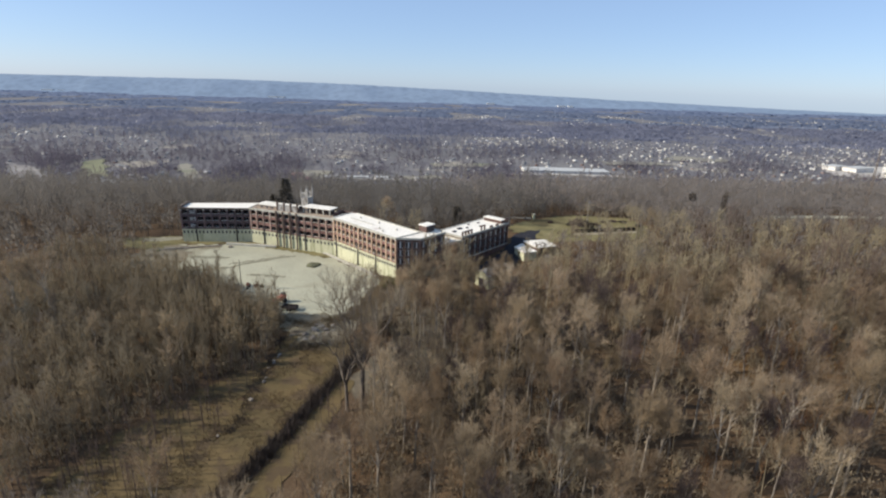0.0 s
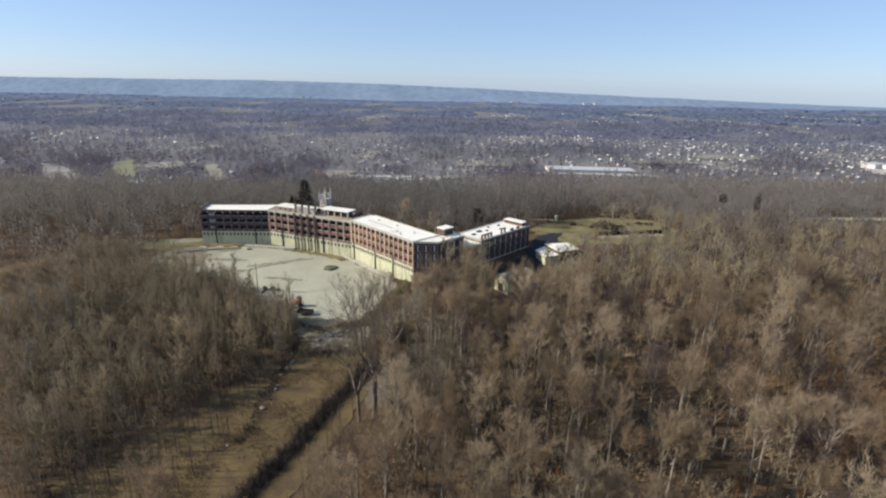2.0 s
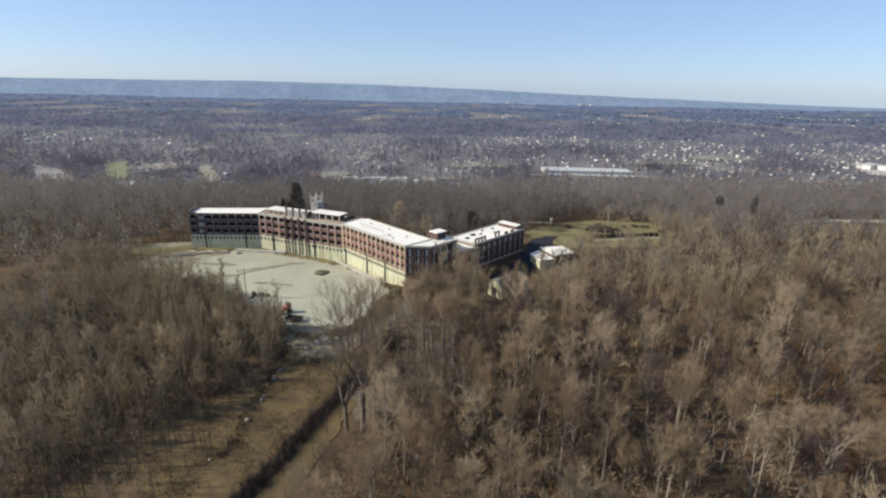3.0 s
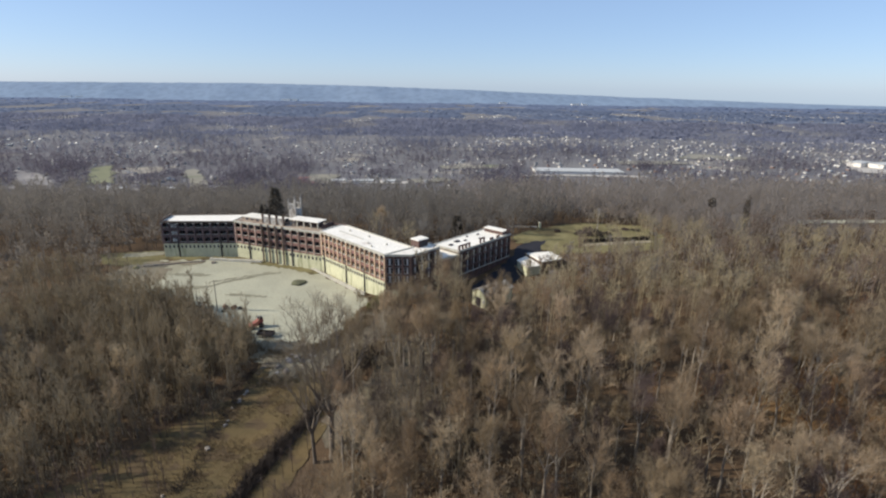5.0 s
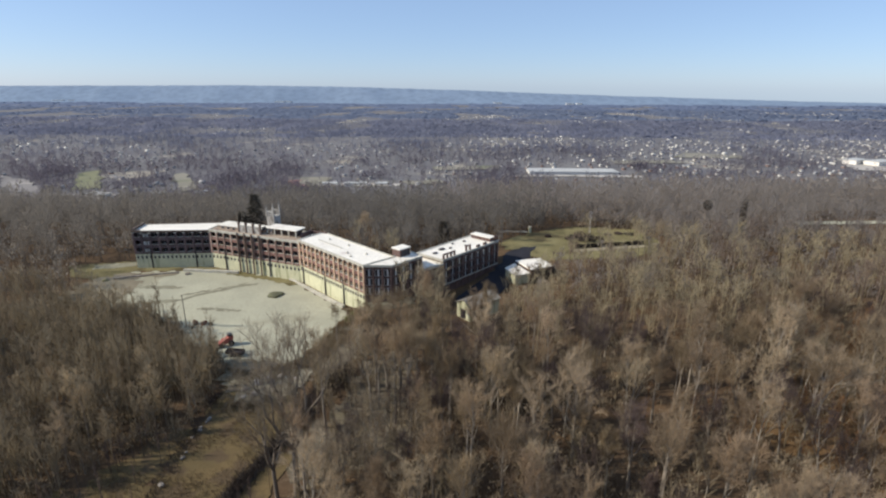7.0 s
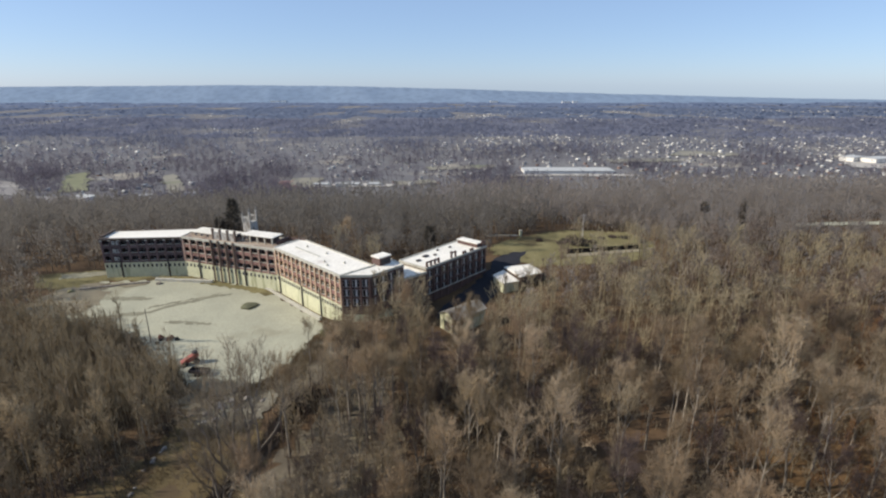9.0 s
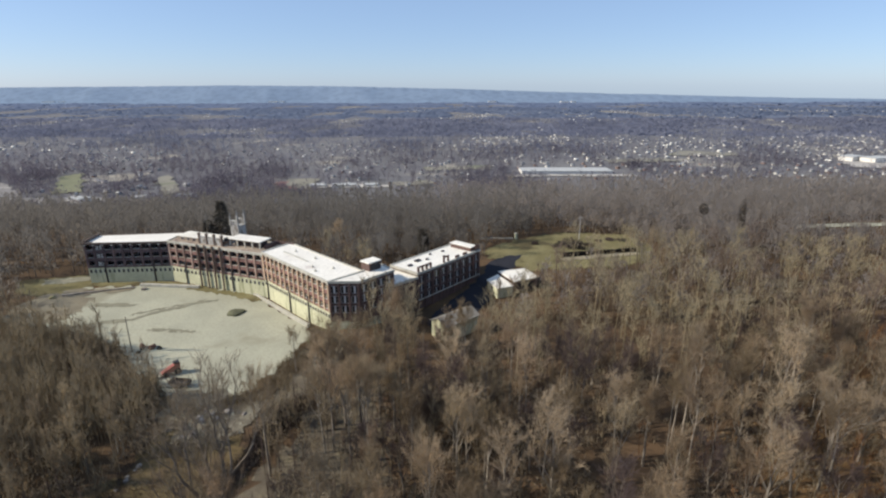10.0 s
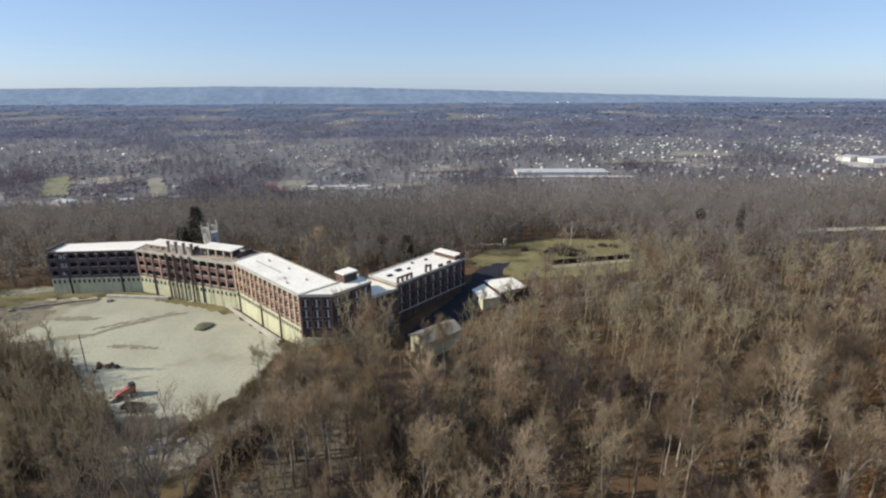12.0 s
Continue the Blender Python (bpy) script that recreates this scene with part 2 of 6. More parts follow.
M_TANFIELD = material("pale_tan_field", (0.276, 0.254, 0.200), (0.221, 0.202, 0.155), 0.02, 0.1, 0.95, bump=0.0, spots=(0.184, 0.188, 0.120), spot_scale=0.02)
M_CLAY = material("red_clay_lot", (0.30, 0.15, 0.125), (0.24, 0.125, 0.11), 0.03, 0.1, 0.95, bump=0.0)
M_DRYWEED = material("dry_weeds", (0.204, 0.150, 0.090), (0.153, 0.115, 0.071), 0.2, 2.0, 0.95, bump=0.0, spec=0.05, thin=0.20)
M_BRAMBLE = material("tangled_bare_brush", (0.300, 0.239, 0.164), (0.205, 0.165, 0.119), 0.12, 1.2, 0.95, bump=0.0, spots=(0.349, 0.261, 0.155), spot_scale=0.06, spec=0.05, thin=0.35)
M_BRUSH = material("dark_brush", (0.085, 0.068, 0.058), (0.06, 0.05, 0.045), 0.3, 2.0, 0.95, bump=0.0, spec=0.05)
M_NEEDLE = material("pine_needles", (0.081, 0.070, 0.052), (0.104, 0.086, 0.065), 0.3, 2.0, 0.9, bump=0.0, rand=0.2)
M_IVY = material("brown_ivy", (0.085, 0.068, 0.052), (0.06, 0.05, 0.04), 0.3, 2.0, 0.9, bump=0.0)
M_HOUSES = island_material("far_house_paint", [(0.80, 0.76, 0.68), (0.68, 0.64, 0.56), (0.50, 0.48, 0.43), (0.26, 0.255, 0.26), (0.22, 0.20, 0.20), (0.34, 0.32, 0.30), (0.24, 0.245, 0.26), (0.27, 0.26, 0.26), (0.32, 0.315, 0.32)])
M_HOUSE_WALLS = [material("house_wall_" + k, c, tuple(v * 0.85 for v in c), 0.3, 2.0, 0.85, bump=0.0) for k, c in
                 (("white", (0.80, 0.76, 0.69)), ("cream", (0.55, 0.50, 0.42)), ("brick", (0.30, 0.19, 0.15)), ("grey", (0.42, 0.41, 0.39)))]
M_HOUSE_ROOFS = [material("house_roof_" + k, c, tuple(v * 0.8 for v in c), 0.3, 2.0, 0.85, bump=0.0) for k, c in
                 (("grey", (0.30, 0.295, 0.30)), ("brown", (0.24, 0.20, 0.185)), ("pale", (0.52, 0.515, 0.49)))]


# ---- mesh helpers ----
def mesh_of(name, verts, faces, mat):
    """A triangle mesh from arrays."""
    v = np.asarray(verts, dtype=np.float32).reshape(-1, 3)
    f = np.asarray(faces, dtype=np.int32).reshape(-1, 3)
    me = bpy.data.meshes.new(name)
    me.vertices.add(len(v))
    me.vertices.foreach_set("co", v.ravel())
    me.loops.add(len(f) * 3)
    me.loops.foreach_set("vertex_index", f.ravel())
    me.polygons.add(len(f))
    me.polygons.foreach_set("loop_start", np.arange(0, len(f) * 3, 3, dtype=np.int32))
    me.update(calc_edges=True)
    me.materials.append(mat)
    return me


WORLD_OF = {}


def root(name, m=None):
    """An empty that holds a thing's parts, standing at m."""
    ob = new(name)
    m = m or Matrix.Identity(4)
    ob.matrix_basis = m
    ob.empty_display_size = 0.5
    WORLD_OF[ob] = m
    return ob


def hang(name, me, parent, m=None, label=""):
    """One mesh object under a thing or a part; m is its pose in the parent's space."""
    ob = new(name, me)
    ob.parent = parent
    ob.matrix_basis = m or Matrix.Identity(4)
    if label:
        ob["label"] = label
    return ob


def part(name, bm, mat, parent, label="", m=None):
    me = bpy.data.meshes.new(name)
    bmesh.ops.recalc_face_normals(bm, faces=bm.faces)
    bm.to_mesh(me)
    bm.free()
    me.materials.append(mat)
    return hang(name, me, parent, m, label)


def box(bm, lo, hi, bevel=0.0):
    c = [(lo[i] + hi[i]) / 2 for i in range(3)]
    s = [hi[i] - lo[i] for i in range(3)]
    r = bmesh.ops.create_cube(bm, size=1, matrix=Matrix.Translation(c) @ Matrix.Diagonal((*s, 1)))
    if bevel:
        e = list({x for v in r["verts"] for x in v.link_edges})
        bmesh.ops.bevel(bm, geom=e, offset=bevel, segments=1, affect="EDGES")
    return bm


def boxes(*spans, bevel=0.0):
    bm = bmesh.new()
    for lo, hi in spans:
        box(bm, lo, hi, bevel)
    return bm


def rod(bm, a, b, r1, r2, n=8):
    a, b = Vector(a), Vector(b)
    q = (b - a).to_track_quat("Z", "Y").to_matrix().to_4x4()
    bmesh.ops.create_cone(bm, cap_ends=True, segments=n, radius1=r1, radius2=r2, depth=(b - a).length, matrix=Matrix.Translation((a + b) / 2) @ q)
    return bm


def prism(poly, z0, z1):
    """A flat polygon drawn up from z0 to z1."""
    bm = bmesh.new()
    f = bm.faces.new([bm.verts.new((x, y, z0)) for x, y in poly])
    e = bmesh.ops.extrude_face_region(bm, geom=[f])
    bmesh.ops.translate(bm, verts=[v for v in e["geom"] if isinstance(v, bmesh.types.BMVert)], vec=(0, 0, z1 - z0))
    return bm


# ---- the lie of the land ----
def ss(v):
    v = np.clip(v, 0.0, 1.0)
    return v * v * (3 - 2 * v)


def land(x, y):
    """Height of the ground: a plateau that falls to a wide valley behind."""
    x, y = np.asarray(x, dtype=float), np.asarray(y, dtype=float)
    h = 1.0 * ss((y - 195) / 40)
    h = h + 5.0 * ss((y - 215) / 50) * ss((x + 8) / 45)
    h = h - 4.0 * ss((160 - y) / 50) * ss((15 - x) / 45)
    h = h + 2.5 * ss((x - 25) / 50) * ss((y - 110) / 60) * ss((260 - y) / 60)
    h = h + 0.5 * np.sin(x * 0.045 + 1.3) * np.cos(y * 0.05) * ss((180 - y) / 30)
    h = h + 3.0 * np.exp(-((x + 17) / 13) ** 2 - ((y - 199) / 11) ** 2)
    fall = ss((y - 300 - 0.05 * x) / 280)
    h = h * (1 - fall) - 56.0 * fall
    h = h + (2.0 * np.sin(x * 0.004 + 0.5) + 1.5 * np.cos(y * 0.006)) * fall
    return h


def stretch(lo, hi, step, out_lo, out_hi, grow=1.22):
    a = list(np.arange(lo, hi + 0.1, step))
    s = step
    while a[-1] < out_hi:
        s *= grow
        a.append(min(a[-1] + s, out_hi))
    s = step
    while a[0] > out_lo:
        s *= grow
        a.insert(0, max(a[0] - s, out_lo))
    return np.array(a)


def grid_mesh(name, xs, ys, mat, pick=None):
    gx, gy = np.meshgrid(xs, ys)
    v = np.stack([gx.ravel(), gy.ravel(), land(gx, gy).ravel()], axis=1)
    nx = len(xs)
    i, j = np.meshgrid(np.arange(nx - 1), np.arange(len(ys) - 1))
    a = (j * nx + i).ravel()
    f = np.concatenate([np.stack([a, a + 1, a + nx + 1], 1), np.stack([a, a + nx + 1, a + nx], 1)])
    me = mesh_of(name, v, f, mat)
    return me


ground_me = grid_mesh("ground", stretch(-320, 320, 4, -7000, 7000), stretch(-100, 620, 4, -3000, 4900), M_LITTER)
ground_me.materials.append(M_PLAIN)
mid_y = np.empty(len(ground_me.polygons) * 3, dtype=np.float32)
ground_me.polygons.foreach_get("center", mid_y)
ground_me.polygons.foreach_set("material_index", (mid_y[1::3] > 600).astype(np.int32))
ground_me.polygons.foreach_set("use_smooth", np.ones(len(ground_me.polygons), dtype=bool))
ground = tagged(new("ground", ground_me), "brown leaf-littered woodland ground falling to a wide valley", "ground", kind="structure")


def inside(poly, x, y):
    hit, n = False, len(poly)
    for i in range(n):
        (x1, y1), (x2, y2) = poly[i], poly[(i + 1) % n]
        if (y1 > y) != (y2 > y) and x < (x2 - x1) * (y - y1) / (y2 - y1) + x1:
            hit = not hit
    return hit


def patch(name, poly, mat, step=3.0, lift=0.15, rough=0.8, seed=1):
    """A sheet of ground cover with an uneven outline, draped on the land."""
    rng = random.Random(seed)
    edge = []
    for i, (x1, y1) in enumerate(poly):
        x2, y2 = poly[(i + 1) % len(poly)]
        d = math.hypot(x2 - x1, y2 - y1)
        k = max(1, round(d / (step * 0.6)))
        for j in range(k):
            r = rough if j else rough * 0.3
            edge.append(Vector((x1 + (x2 - x1) * j / k + rng.uniform(-r, r), y1 + (y2 - y1) * j / k + rng.uniform(-r, r))))
    pts = list(edge)
    loop = [(p.x, p.y) for p in edge]
    x0, x1 = min(p[0] for p in loop), max(p[0] for p in loop)
    y0, y1 = min(p[1] for p in loop), max(p[1] for p in loop)
    for i in range(int((x1 - x0) / step) + 1):
        for j in range(int((y1 - y0) / step) + 1):
            x, y = x0 + i * step + rng.uniform(-0.3, 0.3) * step, y0 + j * step + rng.uniform(-0.3, 0.3) * step
            if inside(loop, x, y):
                pts.append(Vector((x, y)))
    n = len(edge)
    vs, _, fs, *_ = mathutils.geometry.delaunay_2d_cdt(pts, [(i, (i + 1) % n) for i in range(n)], [], 1, 1e-4)
    v = np.array([(p.x, p.y) for p in vs])
    z = land(v[:, 0], v[:, 1]) + lift
    tri = [t for f in fs for t in ([f[0], f[k], f[k + 1]] for k in range(1, len(f) - 1))]
    me = mesh_of(name, np.column_stack([v, z]), tri, mat)
    me.polygons.foreach_set("use_smooth", np.ones(len(me.polygons), dtype=bool))
    ob = new(name, me)
    return ob


COURT = [(-136, 228), (-128, 238), (-100, 240), (-84, 237), (-64, 234), (-34, 204), (-31, 196), (-36, 180), (-41, 167), (-50, 160), (-58, 163), (-63, 168), (-75, 177), (-85, 188), (-101, 198), (-120, 204), (-138, 208)]
TRACK = [(-42, 168), (-36, 150), (-31, 140), (-39, 122), (-46, 101), (-52, 80), (-66, 78), (-61, 100), (-59, 122), (-57, 140), (-56, 150), (-60, 166)]
LANE = [(-34.5, 132), (-31.5, 131), (-34, 118), (-39, 100), (-44, 80), (-51, 80), (-46.5, 96), (-40, 118)]
LAWN_W = [(-160, 245), (-134, 252), (-131, 245), (-98, 244), (-84, 238), (-100, 240.5), (-128, 238.5), (-137, 228), (-150, 232)]
LAWN_E = [(27, 268), (44, 284), (66, 296), (98, 292), (104, 276), (97, 254), (76, 248), (58, 247), (44, 246), (30, 258)]
# the drive's tapered east tail takes the shape of the shadow
DRIVE_E = [(2, 206), (26, 244), (29, 254), (36, 259.5), (44.5, 262.3), (41.5, 256.5), (38, 248), (28, 226), (18, 210), (8, 203)]
ROAD_E = [(188, 303), (240, 307), (300, 308), (300, 314), (240, 313), (190, 309)]
VERGE = [(-48, 152), (-36, 154), (-27, 164), (-22, 185), (-24, 197), (-36, 205)]
ROADSIDE = [(186, 286), (312, 290), (312, 318), (186, 313)]
SITE = [(-136, 262), (-128, 236), (-100, 240), (-64, 232), (-34, 202), (-25, 196), (-14, 196.5), (-4, 207), (3, 208), (28, 244), (26, 256), (8, 262), (-20, 226), (-46, 250), (-62, 262), (-98, 264)]
SHEDS = [(2, 181), (4, 172), (14, 170), (21, 199), (44, 222), (50, 244), (26, 250), (22, 222), (6, 210)]
CLEARING = [(-57.5, 138), (-58.5, 126), (-60, 100), (-64, 79), (-90, 79), (-88, 98), (-79, 116), (-67, 132)]
tagged(patch("courtyard", COURT, M_GRAVEL, rough=1.5, seed=2), "pale dusty gravel courtyard before the brick building", "courtyard", kind="structure")
tagged(patch("track", TRACK, M_DRYGRASS, lift=0.12, rough=1.3, seed=3), "dry tan grass clearing leading to the courtyard", "track", kind="structure")
tagged(patch("clearing", CLEARING, M_DRYGRASS, lift=0.1, rough=3.5, seed=34), "thin dry grass under scattered saplings beside the track", "grass", kind="structure")
tagged(patch("lane", LANE, M_DRYGRASS, lift=0.18, rough=0.7, seed=4), "narrow muddy lane beside the brush row", "lane", kind="structure")
M_SOIL = material("dark_soil", (0.06, 0.05, 0.042), (0.085, 0.068, 0.055), 0.3, 2.0, 0.95, bump=0.4)
tagged(patch("ditch", [(-23.5, 163), (-26.5, 163.5), (-30.5, 155), (-33.5, 147), (-33.5, 143), (-42, 123), (-49, 101), (-55.5, 80), (-52, 80), (-46, 101), (-39, 122.5), (-30, 143), (-27.5, 153)], M_SOIL, step=2, lift=0.24, rough=0.5, seed=15), "dark ditch beside the track", "ditch", kind="structure")
M_BANK = material("weedy_bank", (0.15, 0.125, 0.09), (0.11, 0.092, 0.068), 0.15, 1.5, 0.95, bump=0.5, spots=(0.19, 0.16, 0.105), spot_scale=0.2, spec=0.05)
tagged(patch("bank", [(-40, 165), (-35, 160), (-26, 163), (-21, 172), (-19, 186), (-24, 196), (-33, 203), (-31, 195), (-36, 180)], M_BANK, lift=0.1, rough=1.8, seed=19), "tan weedy bank beside the courtyard", "bank", kind="structure")
tagged(patch("mud_patch", [(-60, 167), (-54, 168), (-45, 167), (-40, 165), (-36, 156), (-40, 148), (-52, 150), (-58, 156)], M_MUD, lift=0.2, rough=2.2, step=2.4, seed=5), "wet muddy gravel with pale rubble", "mud", kind="structure")
tagged(patch("bank", [(-27, 148), (-29.5, 140), (-33, 128), (-24, 122), (-10, 126), (-2, 140), (-4, 158), (-10, 172), (-19, 174), (-22, 166)], M_BANK, lift=0.08, rough=3.5, seed=33), "grey-brown weedy ground under bare trees beside the ditch", "bank", kind="structure")
M_RUT = material("rutted_gravel", (0.25, 0.232, 0.16), (0.20, 0.185, 0.128), 0.3, 2.0, 0.95, bump=0.4, spots=(0.33, 0.315, 0.23), spot_scale=0.35, spot_at=0.56)
M_RUBBLE = material("pale_rubble_gravel", (0.229, 0.202, 0.144), (0.132, 0.112, 0.083), 0.5, 2.5, 0.95, bump=0.5, spots=(0.334, 0.300, 0.221), spot_scale=0.8, spot_at=0.58)
M_ORANGE = material("orange_leaf_litter", (0.174, 0.106, 0.051), (0.138, 0.084, 0.042), 0.12, 1.4, 0.95, bump=0.6, spots=(0.116, 0.072, 0.040), spot_scale=0.1, spec=0.05)
tagged(patch("bank", [(-150, 246), (-133, 250.5), (-130.5, 246.5), (-133, 244), (-146, 240)], M_RUT, lift=0.26, rough=0.8, step=2.0, seed=23), "pale tan earth bank beside the west wing", "bank", kind="structure")
tagged(patch("mud", [(-137, 226), (-129, 236), (-108, 236.5), (-110, 233.5), (-128, 230)], M_MUD, lift=0.24, rough=1.2, step=2.0, seed=24), "darker strip along the kerb wall", "mud", kind="structure")
# one patch for brown soil and the tree shadows painted over it
tagged(patch("mud", [(-140, 206), (-140, 228), (-131, 236), (-121, 230), (-116, 219), (-117, 210), (-126, 204)], M_MUD, lift=0.22, rough=2.4, step=2.4, seed=31), "brown mud, darkened for tree shade, at the far end of the courtyard", "mud", kind="structure")
tagged(patch("rubble_strip", [(-50, 149), (-45, 147), (-38, 151), (-33, 158), (-34, 163), (-41, 158.5), (-47, 153)], M_RUBBLE, lift=0.28, rough=2.0, step=1.3, seed=25), "strip of pale broken stone beside the mud", "rubble", kind="structure")
tagged(patch("leaf_litter", [(70, 146), (84, 152), (100, 160), (112, 174), (126, 172), (122, 152), (112, 128), (98, 116), (84, 120), (74, 130)], M_ORANGE, lift=0.1, rough=2.5, step=3.0, seed=26), "bare slope of orange-brown fallen leaves", "litter", kind="structure")
tagged(patch("lawn_west", LAWN_W, M_LAWN, lift=0.17, seed=6), "thin green lawn beside the west wing", "lawn", kind="structure")
tagged(patch("lawn_east", LAWN_E, M_LAWN, lift=0.15, rough=1.5, seed=7), "yellow-green winter lawn in a clearing", "lawn", kind="structure")
# near-black asphalt: the wing's cast shadow is put into the drive's colour
M_ASPHALT = material("shadow_dark_asphalt", (0.024, 0.024, 0.031), (0.017, 0.017, 0.022), 0.2, 2.0, 0.9, bump=0.2, spots=(0.032, 0.031, 0.036), spot_scale=0.2)
tagged(patch("drive", DRIVE_E, M_ASPHALT, lift=0.2, seed=8), "drive behind the east wing, coloured dark as the wing's shadow", "drive", kind="structure")
tagged(patch("road", ROAD_E, M_GRAVEL, lift=0.3, seed=9), "pale road through the woods", "road", kind="structure")


RUT = [(-112, 203.5), (-104, 206.6), (-96, 208.0), (-91.5, 212.6), (-87, 215.8), (-82, 218.8), (-77, 224.0)]
tagged(patch("tyre_ruts", RUT + [(x + 1.0, y + 2.9) for x, y in reversed(RUT)], M_RUT, step=1.5, lift=0.22, rough=0.5, seed=16), "dark tyre ruts across the gravel", "ruts", kind="structure")
STAIN = [(-86, 202.6), (-80, 201.5), (-70, 200.4), (-69, 201.6), (-77, 203.4), (-84, 204.0)]
tagged(patch("damp_gravel", STAIN, M_RUT, step=1.5, lift=0.2, rough=0.6, seed=17), "darker streak on the gravel", "gravel", kind="structure")
RUT2 = [(-97, 213.0), (-92, 216.0), (-86, 219.4), (-80, 221.6), (-72, 224.4)]
tagged(patch("tyre_ruts", RUT2 + [(x + 0.6, y + 1.6) for x, y in reversed(RUT2)], M_RUT, step=1.5, lift=0.21, rough=0.6, seed=27), "fainter second set of tyre ruts on the gravel", "ruts", kind="structure")
tagged(patch("weed_strip", [(-97, 243.0), (-97.5, 240.6), (-80, 233.0), (-66, 228.0), (-58, 223.5), (-55.5, 227.2), (-70, 233.6)], M_LAWN, step=1.8, lift=0.23, rough=1.1, seed=28), "strip of tan weeds along the foot of the facade", "weeds", kind="structure")
M_TANPATH = material("tan_path", (0.33, 0.285, 0.19), (0.26, 0.22, 0.145), 0.3, 2.0, 0.95, bump=0.3)
tagged(patch("path", [(59, 257.4), (93, 264.2), (95, 261.6), (61, 254.2)], M_TANPATH, step=1.8, lift=0.3, rough=0.5, seed=29), "pale tan path below the dark garden wall", "path", kind="structure")
STAIN2 = [(-120, 221), (-108, 219.5), (-100, 220.5), (-98, 222), (-106, 223), (-118, 223)]
tagged(patch("damp_gravel", STAIN2, M_RUT, step=1.5, lift=0.2, rough=0.7, seed=18), "darker streak on the gravel", "gravel", kind="structure")


# ---- the ridge of hills that closes the valley ----
def build_hills():
    xs = np.linspace(-5200, 5200, 521)
    prof_x = [-5200, -3616, -2682, -1746, -807, 373, 1086, 2043, 3008, 3817, 5200]
    prof_z = [66, 67, 74, 80, 73, 43, 20, -4, -27, -38, -42]
    top = np.interp(xs, prof_x, prof_z)
    top = top + [5 * noise.noise((x * 0.003, 0, 3)) + 2.5 * noise.noise((x * 0.015, 7, 3)) for x in xs]
    ys = np.linspace(4180, 4660, 15)
    v = []
    for y in ys:
        s = (y - 4180) / 440
        for x, t in zip(xs, top):
            # spurs and gullies run down the slope, slightly askew
            u = x + 0.12 * (y - 4180)
            spur = 1 - 2 * abs(noise.noise((u * 0.0014, y * 0.0004, 1))) * 1.7 + 0.1 * noise.noise((u * 0.007, y * 0.001, 4))
            g = s + 0.11 * (spur - 0.45) * max(0.0, s * (1.05 - s)) * 4 * 0.6
            v.append((x, y, -58 + (t + 58) * float(ss(min(1.0, max(0.0, g))))))
    nx = len(xs)
    f = []
    for j in range(len(ys) - 1):
        for i in range(nx - 1):
            a = j * nx + i
            f += [(a, a + 1, a + nx + 1), (a, a + nx + 1, a + nx)]
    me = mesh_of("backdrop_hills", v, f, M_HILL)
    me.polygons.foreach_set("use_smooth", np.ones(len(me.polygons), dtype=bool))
    tagged(new("backdrop_hills", me), "long wooded ridge on the horizon, tinted blue-grey as haze", "hills", kind="structure")


build_hills()


# ---- the sanatorium ----
EAVE, BASE_TOP, STOREY, DEPTH = 18.3, 8.1, 3.25, 13.0
P = [Vector((-128.7, 242.8)), Vector((-97.3, 245.0)), Vector((-55.0, 228.0)), Vector((-25.2, 198.3))]
WEST_EAVE, MID_EAVE = EAVE - 1.0, EAVE - 0.7   # eaves lowered wing by wing to fit the camera's view


def back_line(pts, d):
    """The polyline moved d metres to the left of its run, with mitred corners."""
    out = []
    for i, p in enumerate(pts):
        dirs = []
        if i:
            dirs.append((p - pts[i - 1]).normalized())
        if i < len(pts) - 1:
            dirs.append((pts[i + 1] - p).normalized())
        ns = [Vector((-q.y, q.x)) for q in dirs]
        m = sum(ns, Vector((0, 0))).normalized()
        out.append(p + m * (d / m.dot(ns[0])))
    return out


B = back_line(P, DEPTH)
sanatorium = tagged(root("sanatorium_building", pose(-60, 235, 0)), "long abandoned red-brick sanatorium with open porches and white flat roofs", "building")
HOME = pose(60, -235, 0)


def wing_frame(a, b):
    """x along the facade, y inwards, z up, in the building's own space."""
    d = (b - a).normalized()
    return HOME @ Matrix(((d.x, -d.y, 0, a.x), (d.y, d.x, 0, a.y), (0, 0, 1, 0), (0, 0, 0, 1))), (b - a).length


def to_home(poly):
    return [(x + 60, y - 235) for x, y in poly]


def arch_panel(w, z0, h, spring, t):
    """A panel over a porch opening with a segmental arch cut into its lower edge."""
    bm = bmesh.new()
    n = 6
    low = [(-w / 2 + w * i / n, z0 - spring * (1 - math.sin(math.pi * i / n))) for i in range(n + 1)]
    ring = low + [(w / 2, z0 + h), (-w / 2, z0 + h)]
    f = bm.faces.new([bm.verts.new((x, 0, z)) for x, z in ring])
    e = bmesh.ops.extrude_face_region(bm, geom=[f])
    bmesh.ops.translate(bm, verts=[v for v in e["geom"] if isinstance(v, bmesh.types.BMVert)], vec=(0, t, 0))
    return bm


def mesh_from(name, bm, mat):
    me = bpy.data.meshes.new(name)
    bmesh.ops.recalc_face_normals(bm, faces=bm.faces)
    bm.to_mesh(me)
    bm.free()
    me.materials.append(mat)
    return me


